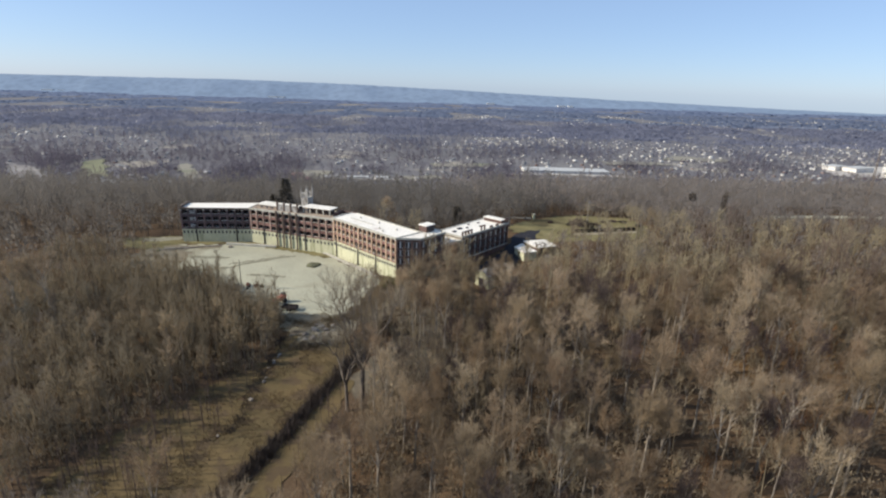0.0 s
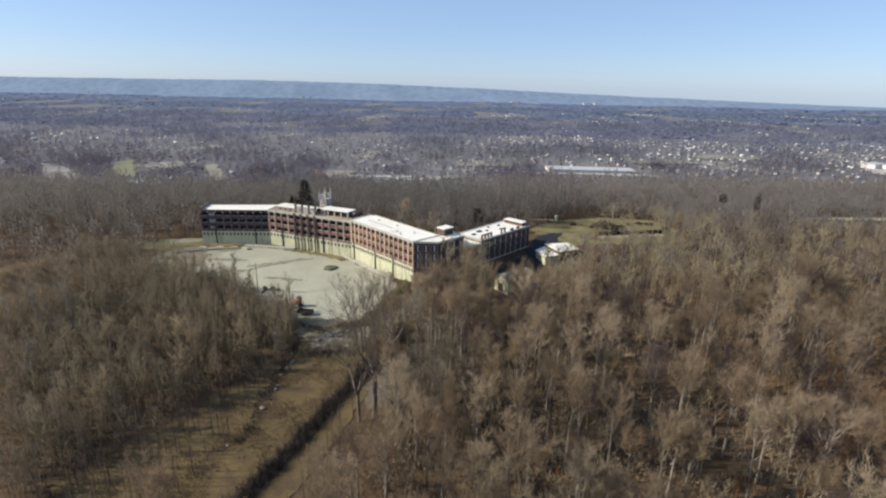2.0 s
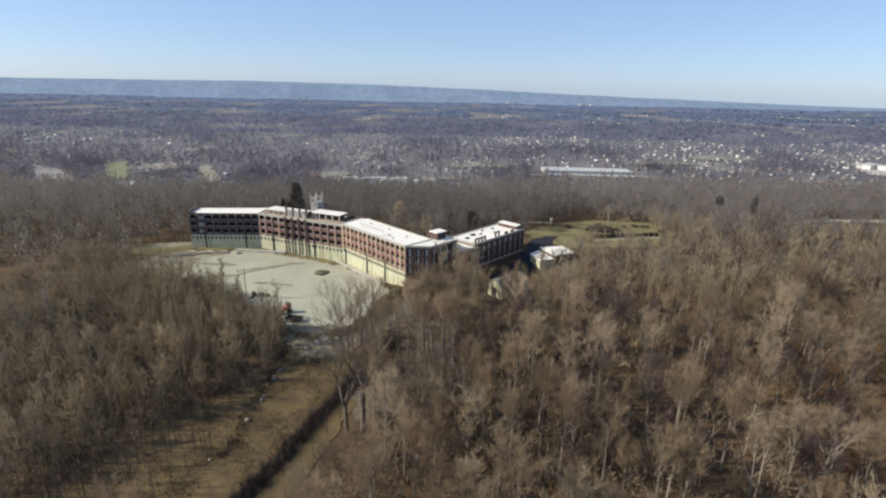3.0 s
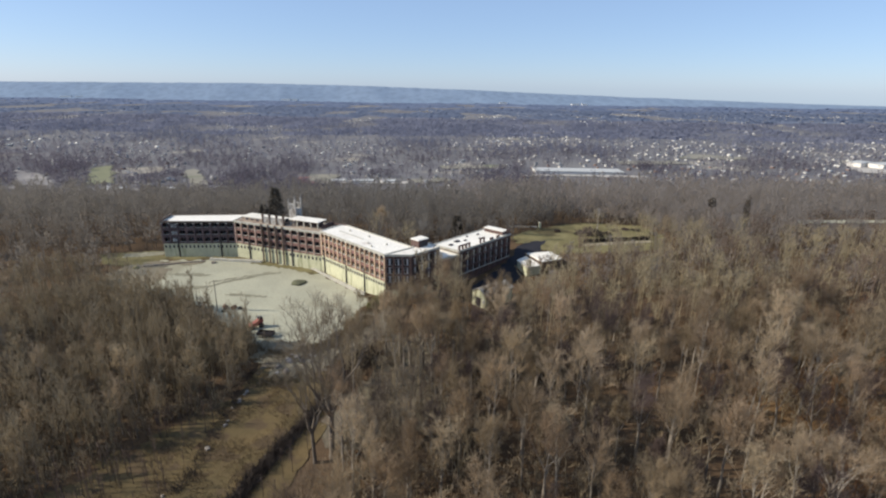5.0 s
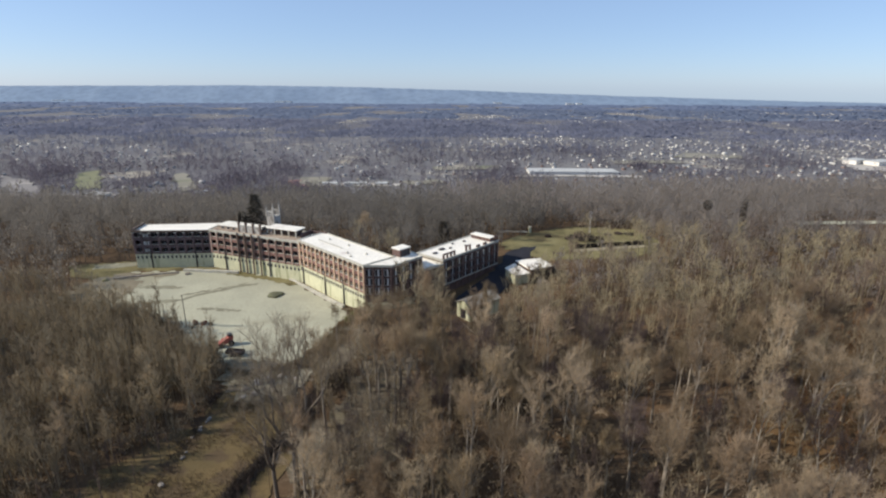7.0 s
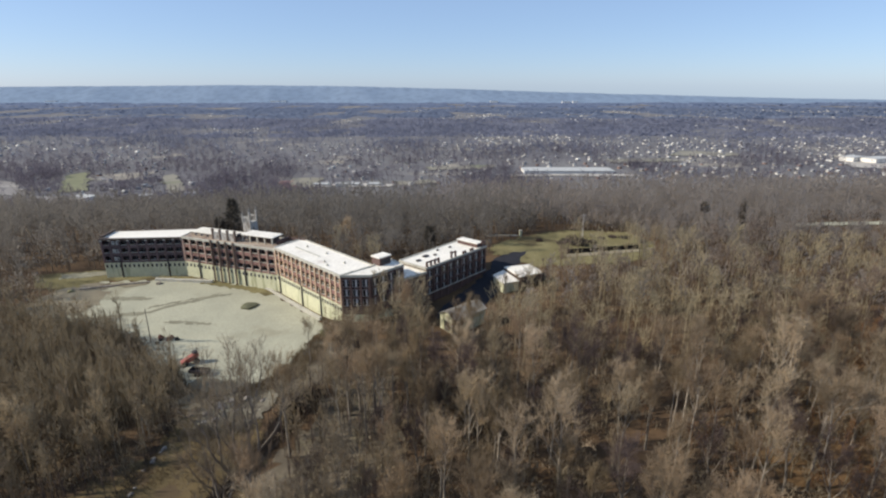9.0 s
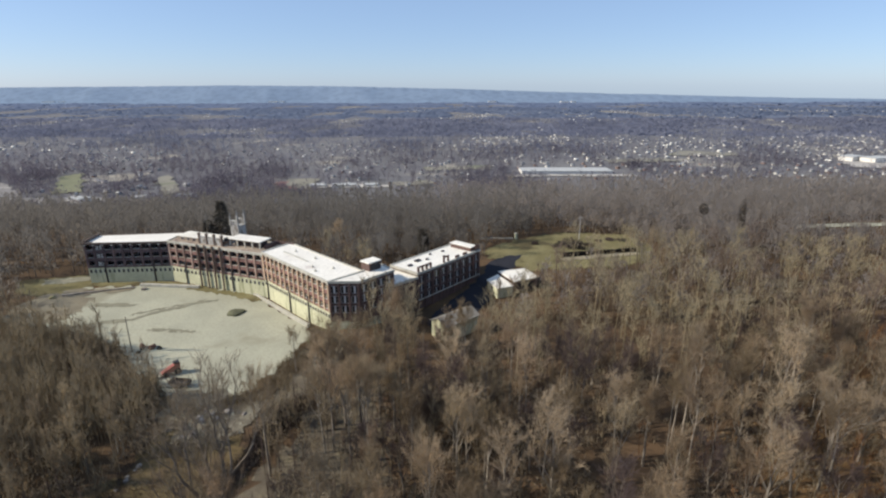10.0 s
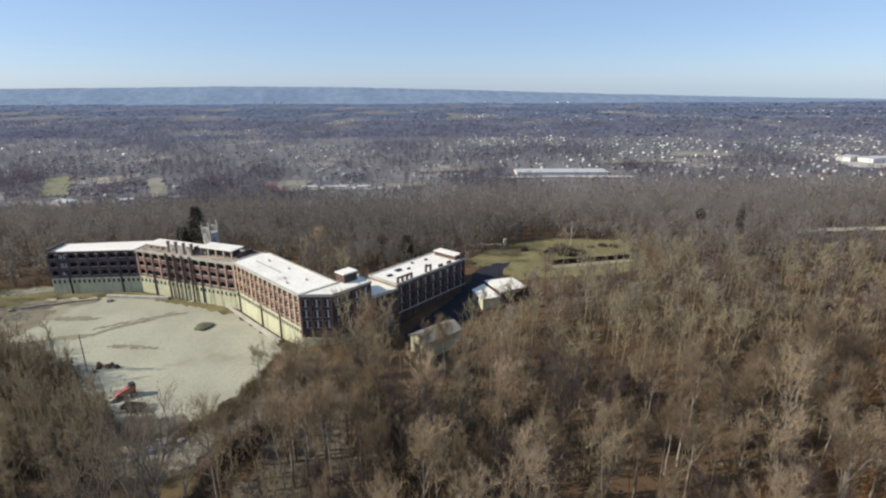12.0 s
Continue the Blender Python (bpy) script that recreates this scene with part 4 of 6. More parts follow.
def forked_tree(seed, height, trunk, leaders, levels, twigs, twig_w, twig_l, girth=0.02, lean=0.5, split=0.5):
    """A short trunk that divides into upswept leaders, which fork again and again into fine twigs."""
    rng = random.Random(seed)
    TV, TF, CV, CF = [], [], [], []

    def grow(p, d, ln, r, k):
        pts, q = [p], r
        for i in range(3):
            d = turn_from(d, rng.uniform(0.05, 0.22), rng)
            d[2] += 0.1
            d = d / np.linalg.norm(d)
            e = pts[-1] + d * ln / 3
            tube(TV, TF, pts[-1], e, q, q * 0.89, 6 if k >= levels else 4 if k > 1 else 3)
            q *= 0.89
            pts.append(e)
        for _ in range(twigs if k == 0 else twigs // 3):
            f = rng.uniform(0.2, 1.0) * 3
            i = min(int(f), 2)
            o = pts[i] + (pts[i + 1] - pts[i]) * (f - i)
            dt = turn_from(d, rng.uniform(0.25, 0.9), rng)
            dt[2] += 0.2
            z = o + dt * twig_l * rng.uniform(0.5, 1.2)
            blade(CV, CF, o, z, twig_w * rng.uniform(0.7, 1.3), rng)
            for _ in range(2):
                o2 = o + (z - o) * rng.uniform(0.25, 0.8)
                blade(CV, CF, o2, o2 + turn_from(dt, rng.uniform(0.3, 0.9), rng) * twig_l * rng.uniform(0.35, 0.7), twig_w * 0.7, rng)
        if k:
            for _ in range(rng.choice((2, 2, 3))):
                grow(pts[-1], turn_from(d, rng.uniform(0.5, 1.1) * split, rng), ln * rng.uniform(0.6, 0.8), q * rng.uniform(0.62, 0.8), k - 1)
            grow(pts[2], turn_from(d, rng.uniform(0.6, 1.2) * split, rng), ln * 0.6, q * 0.55, k - 1)

    r0 = height * girth
    top = np.array((rng.uniform(-0.4, 0.4), rng.uniform(-0.4, 0.4), height * trunk))
    tube(TV, TF, (0, 0, -0.4), top * 0.1, r0 * 1.35, r0, 8)
    tube(TV, TF, top * 0.1, top, r0, r0 * 0.85, 8)
    for i in range(leaders):
        az = 6.283 * (i + rng.uniform(-0.25, 0.25)) / leaders
        a = lean * rng.uniform(0.6, 1.15)
        grow(top, np.array((math.cos(az) * math.sin(a), math.sin(az) * math.sin(a), math.cos(a))), height * rng.uniform(0.27, 0.34), r0 * 0.66, levels)
    return (np.array(TV), np.array(TF)), (np.array(CV), np.array(CF))


DITCHSIDE = [(-31, 143), (-27, 138), (-27, 118), (-28.5, 104), (-33, 92), (-38, 80), (-56, 80), (-42, 122), (-34, 143)]
NO_TREES = [DITCHSIDE, CLEARING, COURT, TRACK, LANE, LAWN_W, LAWN_E, DRIVE_E, ROADSIDE, VERGE, SITE, SHEDS]


def clear(x, y, margin=0.0):
    for poly in NO_TREES:
        if inside(poly, x, y):
            return False
        if margin and any(inside(poly, x + margin * dx, y + margin * dy) for dx, dy in ((1, 0), (-1, 0), (0, 1), (0, -1))):
            return False
    return True


rng_wood = random.Random(11)
# places that carry one of the singled-out trees
BIG = [(-27.9, 120.5), (-31.4, 119.0), (18.0, 104.5), (-6.9, 146.2), (-17.0, 160.1), (-20.7, 162.1), (83.5, 149.5), (84.4, 133.7), (63.0, 121.0), (62.5, 96.5), (45.0, 141.0), (68.5, 157.0), (28.8, 134.0)]


def make_kind(name, seed, height, bark, twig, label, **kw):
    (tv, tf), (cv, cf) = (forked_tree if "leaders" in kw else bare_tree)(seed, height, **kw)
    ob = tagged(root(name), label, "tree", "bare woodland trees")
    hang("trunk", mesh_of("trunk", tv, tf, bark), ob)
    hang("crown", mesh_of("crown", cv, cf, twig), ob)
    return ob


KINDS = [
    make_kind("bare_tree", 1, 17, M_BARK, M_TWIG, "leafless grey-brown woodland tree with a fine twig crown", limbs=11, subs=6, twigs=13, twig_w=0.056, twig_l=1.7, fork=0.52),
    make_kind("bare_tree", 2, 19, M_BARK, M_TWIG_TAN, "leafless tan-twigged tree with a rounded crown", limbs=12, subs=6, twigs=13, twig_w=0.056, twig_l=1.6, fork=0.35, spread=0.9),
    make_kind("bare_tree", 3, 16, M_BARK, M_TWIG_DARK, "leafless dark-twigged woodland tree", limbs=10, subs=6, twigs=13, twig_w=0.056, twig_l=1.6, fork=0.4),
    make_kind("bare_tree", 4, 21, M_BARK, M_TWIG, "tall slender leafless tree with a high crown", limbs=10, subs=5, twigs=13, twig_w=0.056, twig_l=1.8, fork=0.55, spread=0.6, girth=0.013, fan=0.85),
    make_kind("bare_tree", 5, 13, M_BARK, M_TWIG_TAN, "young leafless tree with upswept tan twigs", limbs=11, subs=5, twigs=16, twig_w=0.05, twig_l=1.4, fork=0.25, spread=0.5, girth=0.012, fan=0.7),
    make_kind("bare_tree", 8, 10, M_BARK, M_TWIG_YOUNG, "slim young leafless tree with upswept tan twigs", limbs=13, subs=4, twigs=10, twig_w=0.055, twig_l=1.2, fork=0.12, spread=0.36, girth=0.011, fan=0.55),
    make_kind("bare_tree", 9, 11, M_BARK, M_TWIG_YOUNG, "slim young leafless tree with a narrow tan crown", limbs=13, subs=4, twigs=10, twig_w=0.055, twig_l=1.3, fork=0.15, spread=0.38, girth=0.010, fan=0.55),
]
PALE_TREE = make_kind("sycamore_tree", 6, 19, M_BARK_PALE, M_TWIG_TAN, "pale-barked leafless sycamore with a light crown", limbs=10, subs=6, twigs=13, twig_w=0.056, twig_l=1.6, fork=0.5, spread=0.6, girth=0.010)
STOUT_SYCAMORE = make_kind("sycamore_tree", 16, 17, M_BARK_PALE, M_TWIG_TAN, "stout leafless sycamore with pale branching limbs", trunk=0.46, leaders=3, levels=3, twigs=16, twig_w=0.05, twig_l=1.4, girth=0.0105, lean=0.38, split=0.5)
M_BARK_DARK = material("dark_oak_bark", (0.208, 0.172, 0.137), (0.143, 0.120, 0.098), 0.8, 5.0, 0.95, bump=0.4, spec=0.05)
OAK = make_kind("oak_tree", 7, 31, M_BARK_DARK, M_TWIG_YOUNG, "large leafless oak with crooked spreading limbs beside the track", trunk=0.34, leaders=4, levels=4, twigs=5, twig_w=0.05, twig_l=1.5, girth=0.021, lean=0.5, split=0.55)


def at_land(x, y, turn, s=1.0):
    return pose(x, y, float(land(x, y)), 0, 0, turn) @ Matrix.Scale(s, 4)


def plant(kind, x, y, s=1.0):
    return copy_thing(kind, at_land(x, y, rng_wood.uniform(0, 360), s))


first = set()


def stand(kind, x, y, s=1.0):
    """The first of a kind is the original itself; later ones are copies."""
    if kind not in first:
        first.add(kind)
        kind.matrix_basis = at_land(x, y, rng_wood.uniform(0, 360), s)
        return kind
    k = plant(kind, x, y, 1.0)
    k.matrix_basis = at_land(x, y, rng_wood.uniform(0, 360), s)
    return k


stand(OAK, *BIG[0])
stand(OAK, *BIG[1], 0.72)
for i, (x, y) in enumerate(BIG[2:]):
    stand(STOUT_SYCAMORE if i % 2 else PALE_TREE, x, y, rng_wood.uniform(0.9, 1.15))
for x, y, k in ((-7, 191, 2), (-4, 184, 0), (-9, 183, 5), (-11, 170, 3), (16, 184, 0), (-2, 174, 1)):
    stand(KINDS[k], x, y, rng_wood.uniform(0.85, 1.1))
for x, y, k, f in ((-20.2, 164.8, 3, 0.75), (-6.6, 142, 3, 1.05), (-15.5, 152, 3, 1.2), (-13, 153.5, 2, 1.1), (-30.7, 176.7, 3, 0.6), (-14, 145, 3, 0.9), (-24.5, 168, 5, 0.9), (-26.5, 178, 6, 0.8), (-23, 186, 5, 0.95), (-28.5, 160, 6, 1.0), (-21.5, 174, 3, 0.6), (-31, 154, 5, 0.9), (-27, 171, 5, 0.7), (11.5, 187.5, 3, 0.62), (15.5, 192, 0, 0.6)):
    stand(KINDS[k], x, y, f)
for x, y, k, f in ((-8.5, 189.8, 2, 0.8), (-13, 193.5, 2, 0.62), (-5, 188, 2, 0.7), (4, 187, 0, 0.6), (10, 186, 3, 0.55), (29.8, 220.5, 0, 0.5), (38.7, 224.5, 2, 0.5), (44, 229, 0, 0.45), (34, 219, 3, 0.5)):
    stand(KINDS[k], x, y, f)
stand(STOUT_SYCAMORE, -35.7, 268, 0.95)
stand(PALE_TREE, 91.2, 242.3, 0.9)
for x, y in ((-139.2, 146.1), (-136.5, 152), (-131, 158)):
    stand(STOUT_SYCAMORE, x, y, 1.1)
near_places = []
for i in range(60):
    for j in range(22):
        x, y = -140 + i * 7.6 + rng_wood.uniform(-3, 3), 68 + j * 6.6 + rng_wood.uniform(-3, 3)
        if y > 168 or abs(x - 4) > 30 + (y - 20) * 0.72 or not clear(x, y, 1.5):
            continue
        if abs(x + 135) < 13 and 128 < y < 152:
            continue
        if math.hypot(x + 29.5, y - 123) < 8.5 or min(math.hypot(x - a, y - b) for a, b in BIG) < 3.5:
            continue
        near_places.append((x, y))
near_places = sorted(near_places, key=lambda p: (p[0] < -58, p[1]))[:300]
for x, y in near_places:
    if rng_wood.random() < (0.15 if x > 32 and y < 150 else 0.45 if -30 < x < -2 and 126 < y < 172 else 0):
        continue
    if -28 < x < -18 and 146 < y < 170:
        continue
    if x < -58:
        pick = rng_wood.choices(range(8), weights=(0.4, 0.3, 0.3, 0.5, 1.2, 5, 4, 0.25))[0]
        size = rng_wood.uniform(0.8, 1.2) * (0.6 if pick in (0, 1, 2, 3) else 0.85)
    elif -34 < x < 0 and y > 118:
        pick = rng_wood.choices(range(8), weights=(2.0, 0.3, 4.2, 3.4, 0.3, 0.2, 0.2, 0.7))[0]
        size = rng_wood.uniform(0.75, 1.1)
    else:
        pick = rng_wood.choices(range(8), weights=(4.2, 2.0, 3.2, 3.4, 0.5, 0.2, 0.2, 1.2))[0]
        size = rng_wood.uniform(0.75, 1.15)
    stand((KINDS + [PALE_TREE])[pick], x, y, size)


def scatter(name, label, templates, places, mat, seed, category="woods"):
    """Many small trees joined into one object."""
    rng = random.Random(seed)
    VS, FS, k = [], [], 0
    for x, y, s in places:
        v, f = templates[rng.randrange(len(templates))]
        a = rng.uniform(0, 6.283)
        c, n = math.cos(a) * s, math.sin(a) * s
        r = np.array(((c, n, 0), (-n, c, 0), (0, 0, s * rng.uniform(0.85, 1.15))))
        VS.append(v @ r + np.array((x, y, float(land(x, y)))))
        FS.append(f + k)
        k += len(v)
    me = mesh_of(name, np.concatenate(VS), np.concatenate(FS), mat)
    return tagged(new(name, me), label, category, kind="stuff")


def joined(pair):
    (tv, tf), (cv, cf) = pair
    return np.concatenate([tv, cv]), np.concatenate([tf, cf + len(tv)])


MID = [joined(bare_tree(20 + i, h, 9, 4, 10, 0.08, 1.6, fork=fk, spread=sp, sides=4, fine=False, girth=0.011)) for i, (h, fk, sp) in enumerate(((17, 0.4, 0.8), (19, 0.35, 0.9), (15, 0.3, 0.7), (20, 0.5, 0.65)))]
mid_places = []
for i in range(100):
    for j in range(62):
        x, y = -330 + i * 7.2 + rng_wood.uniform(-2.8, 2.8), -90 + j * 7.2 + rng_wood.uniform(-2.8, 2.8)
        if 66 < y < 168 and abs(x - 4) <= 30 + (y - 20) * 0.72:
            continue
        if abs(x) > 40 + max(0, y) * 0.87 or y > 335 or not clear(x, y, 2.0):
            continue
        if y < 55 and (rng_wood.random() < 0.7 or abs(x) > 90):
            continue
        mid_places.append((x, y, rng_wood.uniform(0.7, 1.12) * (0.42 if x < -58 and 165 < y < 212 else 0.62 if x < -58 and 90 < y < 225 else 1.0)))
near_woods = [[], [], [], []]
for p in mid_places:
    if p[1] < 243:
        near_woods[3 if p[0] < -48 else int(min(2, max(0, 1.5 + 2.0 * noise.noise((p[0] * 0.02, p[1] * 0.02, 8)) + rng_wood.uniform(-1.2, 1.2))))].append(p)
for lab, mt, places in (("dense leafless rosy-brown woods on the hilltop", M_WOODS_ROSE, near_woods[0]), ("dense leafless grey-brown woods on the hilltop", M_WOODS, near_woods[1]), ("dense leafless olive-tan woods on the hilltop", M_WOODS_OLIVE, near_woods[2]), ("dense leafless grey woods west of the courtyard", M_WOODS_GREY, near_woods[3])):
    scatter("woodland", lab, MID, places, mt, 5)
def is_east(p):
    """True east of a ragged border, where the darker grey material gives way to lighter brown."""
    return p[0] + 130 * noise.noise((p[0] * 0.012, p[1] * 0.012, 3)) > 0


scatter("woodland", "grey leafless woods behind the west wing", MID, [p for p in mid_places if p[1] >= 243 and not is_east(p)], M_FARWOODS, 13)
scatter("woodland", "brown leafless woods behind the garden lawn", MID, [p for p in mid_places if p[1] >= 243 and is_east(p)], M_FARWOODS_EAST, 13)
FAR = [joined(bare_tree(40 + i, h, 6, 2, 6, 0.36, 2.4, fork=fk, spread=sp, sides=3, fine=False, girth=0.012)) for i, (h, fk, sp) in enumerate(((17, 0.35, 0.8), (19, 0.3, 0.9), (15, 0.3, 0.8)))]
EDGE_WAY = [-0.95, -0.81, -0.69, -0.57, -0.47, -0.35, -0.23, -0.09, 0.1, 0.33, 0.54, 0.95]
EDGE_FAR = [570, 578, 586, 609, 631, 658, 668, 695, 707, 735, 745, 745]


def foot(x, y):
    """Where the woods end at the foot of the slope, in the direction of x, y."""
    return float(np.interp(x / max(y, 1.0), EDGE_WAY, EDGE_FAR)) - 8 + 14 * noise.noise((x * 0.01, 0, 0))


far_places = []
for i in range(170):
    for j in range(48):
        x, y = -755 + i * 8.9 + rng_wood.uniform(-3.5, 3.5), 335 + j * 8.9 + rng_wood.uniform(-3.5, 3.5)
        if y > foot(x, y) or abs(x) > 45 + y * 0.87 or not clear(x, y):
            continue
        far_places.append((x, y, rng_wood.uniform(0.75, 1.15)))
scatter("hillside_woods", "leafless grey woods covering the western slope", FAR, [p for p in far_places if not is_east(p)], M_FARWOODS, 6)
scatter("hillside_woods", "leafless brown woods covering the eastern slope", FAR, [p for p in far_places if is_east(p)], M_FARWOODS_EAST, 6)


def puff_tree(seed, h, w, n, size=1.0):
    """A small far tree: a thin trunk and a loose crown of upswept sprays."""
    rng = random.Random(seed)
    V, F = [], []
    tube(V, F, (0, 0, -0.5), (0, 0, h * 0.7), 0.3 * size, 0.12 * size, 3)
    for _ in range(n):
        g, f = rng.uniform(0, 6.283), rng.random() ** 0.6
        t = rng.uniform(0.3, 0.95)
        r = w * f * math.sin(math.pi * min(1, 0.2 + 0.8 * t)) ** 0.7
        a = np.array((r * math.cos(g), r * math.sin(g), h * t))
        d = np.array((math.cos(g) * f * 0.7, math.sin(g) * f * 0.7, 1.0)) + [rng.uniform(-0.5, 0.5) for _ in range(3)]
        blade(V, F, a, a + d * rng.uniform(1.2, 2.6) * size, rng.uniform(0.6, 1.3) * size, rng)
    return np.array(V), np.array(F)


THICKET = [puff_tree(90 + i, h, w, 44, 0.5) for i, (h, w) in enumerate(((8, 2.8), (10, 2.4), (7, 3.0), (12, 2.6)))]
thicket_places = []
while len(thicket_places) < 3200:
    x, y = rng_wood.uniform(-380, 330), rng_wood.uniform(205, 440)
    if abs(x) > 60 + y * 0.92 or not clear(x, y, 1.0) or (-60 < x < 30 and y < 235):
        continue
    thicket_places.append((x, y, rng_wood.uniform(0.7, 1.2)))
while len(thicket_places) < 3700:
    x, y = rng_wood.uniform(-30, 150), rng_wood.uniform(270, 335)
    if clear(x, y, 0.5):
        thicket_places.append((x, y, rng_wood.uniform(0.7, 1.15)))
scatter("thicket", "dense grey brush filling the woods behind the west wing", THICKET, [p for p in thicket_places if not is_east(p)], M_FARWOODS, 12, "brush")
scatter("thicket", "dense brown brush filling the woods behind the building", THICKET, [p for p in thicket_places if is_east(p)], M_FARWOODS_EAST, 12, "brush")


M_SAPLING = material("sapling_twigs", (0.356, 0.289, 0.191), (0.264, 0.213, 0.144), 0.07, 0.9, 0.95, bump=0.0, spec=0.05, thin=0.3)
SAPLING = [joined(bare_tree(80 + i, h, 7, 3, 9, 0.075, 1.5, fork=0.2, spread=0.42, girth=0.011, fine=False, fan=0.5)) for i, h in enumerate((11, 9, 12))]
sapling_places = []
while len(sapling_places) < 1050:
    x, y = rng_wood.uniform(-165, 120), rng_wood.uniform(70, 215)
    if abs(x - 4) < 45 + (y - 20) * 0.85 and clear(x, y, 1.0) and (x < -55 or rng_wood.random() < 0.3):
        sapling_places.append((x, y, rng_wood.uniform(0.7, 1.15)))
scatter("saplings", "thicket of thin leafless brown saplings", SAPLING, sapling_places, M_SAPLING, 9)


rust_places = []
for cx, cy, n, r in ((89, 127, 16, 7), (77, 104, 16, 7), (47, 91, 10, 5), (169, 228, 14, 9), (93, 140, 16, 7), (116, 166, 14, 6), (69, 141, 8, 5), (130, 175, 10, 7), (12, 92, 8, 6), (55, 132, 8, 5), (-25, 96, 5, 4)):
    for _ in range(n):
        x, y = cx + rng_wood.gauss(0, r), cy + rng_wood.gauss(0, r * 0.8)
        if clear(x, y, 0.5):
            rust_places.append((x, y, rng_wood.uniform(0.4, 0.85)))
scatter("saplings", "young trees still holding rust-brown leaves", SAPLING, rust_places, M_RUST, 16)
DARK_BUSH = make_kind("dark_bush", 18, 7, M_BARK, M_TWIG_DARK, "dense dark purple-brown bush among bare trees", limbs=16, subs=6, twigs=12, twig_w=0.06, twig_l=1.1, fork=0.08, spread=1.0, girth=0.012)
for x, y in ((129.8, 202), (128, 198), (97, 183), (98, 191), (83.3, 144), (55.5, 124.7), (76.5, 147.4), (112, 182), (20, 128), (38, 110), (5, 150), (140, 190), (60, 170), (34, 160)):
    stand(DARK_BUSH, x, y, rng_wood.uniform(0.85, 1.35))


LOW = [puff_tree(360 + i, h, w, 46, 0.34) for i, (h, w) in enumerate(((3.4, 2.0), (4.2, 2.4), (2.8, 2.2), (5.0, 2.0)))]
low_places = []
while len(low_places) < 520:
    x, y = rng_wood.uniform(-42, 40), rng_wood.uniform(84, 168)
    if clear(x, y, 2.0) and rng_wood.random() < (0.35 if -30 < x < 0 and y > 126 else 1.0 if x < 8 else 0.45):
        low_places.append((x, y, rng_wood.uniform(0.6, 1.2)))
for _ in range(70):
    x, y = -44 + rng_wood.gauss(0, 5), 147.5 + rng_wood.gauss(0, 2.2)
    low_places.append((x, y, rng_wood.uniform(0.25, 0.5)))
far_low = []
while len(far_low) < 420:
    x, y = rng_wood.uniform(10, 135), rng_wood.uniform(84, 178)
    if abs(x - 4) < 30 + (y - 20) * 0.75 and clear(x, y, 1.0):
        far_low.append((x, y, rng_wood.uniform(0.6, 1.2)))
scatter("low_brush", "low bare brown brush on the leaf litter", LOW, far_low, M_BRAMBLE, 19, "brush")
left_low = []
while len(left_low) < 900:
    x, y = rng_wood.uniform(-150, -54), rng_wood.uniform(78, 200)
    if abs(x - 4) < 32 + (y - 10) * 0.85 and clear(x, y, 0.2):
        left_low.append((x, y, rng_wood.uniform(0.6, 1.15)))
scatter("low_brush", "low tangled grey-brown brush under the trees", LOW, low_places, M_BRAMBLE, 17, "brush")
scatter("low_brush", "low tangled brown brush among the saplings", LOW, left_low, M_BRAMBLE, 18, "brush")


def wand(seed, h):
    """A thin straight young tree with steep side shoots."""
    rng = random.Random(seed)
    V, F = [], []
    tube(V, F, (0, 0, -0.3), (rng.uniform(-0.3, 0.3), rng.uniform(-0.3, 0.3), h), 0.1, 0.03, 3)
    for _ in range(16):
        t = rng.uniform(0.3, 0.92)
        a = np.array((0.0, 0.0, h * t))
        d = turn_from(np.array((0, 0, 1.0)), rng.uniform(0.1, 0.5), rng)
        blade(V, F, a, a + d * rng.uniform(1.4, 3.0) * (1.2 - 0.6 * t), 0.09, rng)
    return np.array(V), np.array(F)


wand_places = []
EDGE = [(-60, 166), (-63, 168), (-75, 177), (-85, 188), (-101, 198)]
while len(wand_places) < 620:
    i = rng_wood.randrange(4)
    t, d = rng_wood.random(), 1.5 + 26 * rng_wood.random()
    x = EDGE[i][0] + (EDGE[i + 1][0] - EDGE[i][0]) * t - d * 0.62
    y = EDGE[i][1] + (EDGE[i + 1][1] - EDGE[i][1]) * t - d * 0.78
    if clear(x, y, 0.5) and not (x > -90 and 168 < y < 180):
        wand_places.append((x, y, rng_wood.uniform(0.7, 1.1)))
while len(wand_places) < 1500:
    x, y = rng_wood.uniform(-150, -56), rng_wood.uniform(80, 200)
    if abs(x - 4) < 30 + (y - 10) * 0.85 and clear(x, y, 0.5) and not (x > -90 and 168 < y < 180):
        wand_places.append((x, y, rng_wood.uniform(0.55, 1.0)))
thin_places = []
while len(thin_places) < 420:
    x, y = rng_wood.uniform(-36, 4), rng_wood.uniform(100, 176)
    if clear(x, y, 0.3):
        thin_places.append((x, y, rng_wood.uniform(0.45, 0.9)))
for _ in range(170):
    x, y = rng_wood.uniform(-90, -58), rng_wood.uniform(80, 136)
    if inside(CLEARING, x, y):
        thin_places.append((x, y, rng_wood.uniform(0.7, 1.1)))
for _ in range(16):
    x, y = rng_wood.uniform(-43, -29), rng_wood.uniform(84, 126)
    if not inside(TRACK, x, y):
        thin_places.append((x, y, rng_wood.uniform(0.7, 1.1)))
scatter("saplings", "thin dark brown saplings under the trees beside the ditch", [wand(320 + i, h) for i, h in enumerate((9, 8, 10))], thin_places, M_TWIG_DARK, 15)
scatter("saplings", "stand of thin straight tan saplings beside the courtyard", [wand(300 + i, h) for i, h in enumerate((10, 9, 11, 8, 12))], wand_places, M_SAPLING, 14)


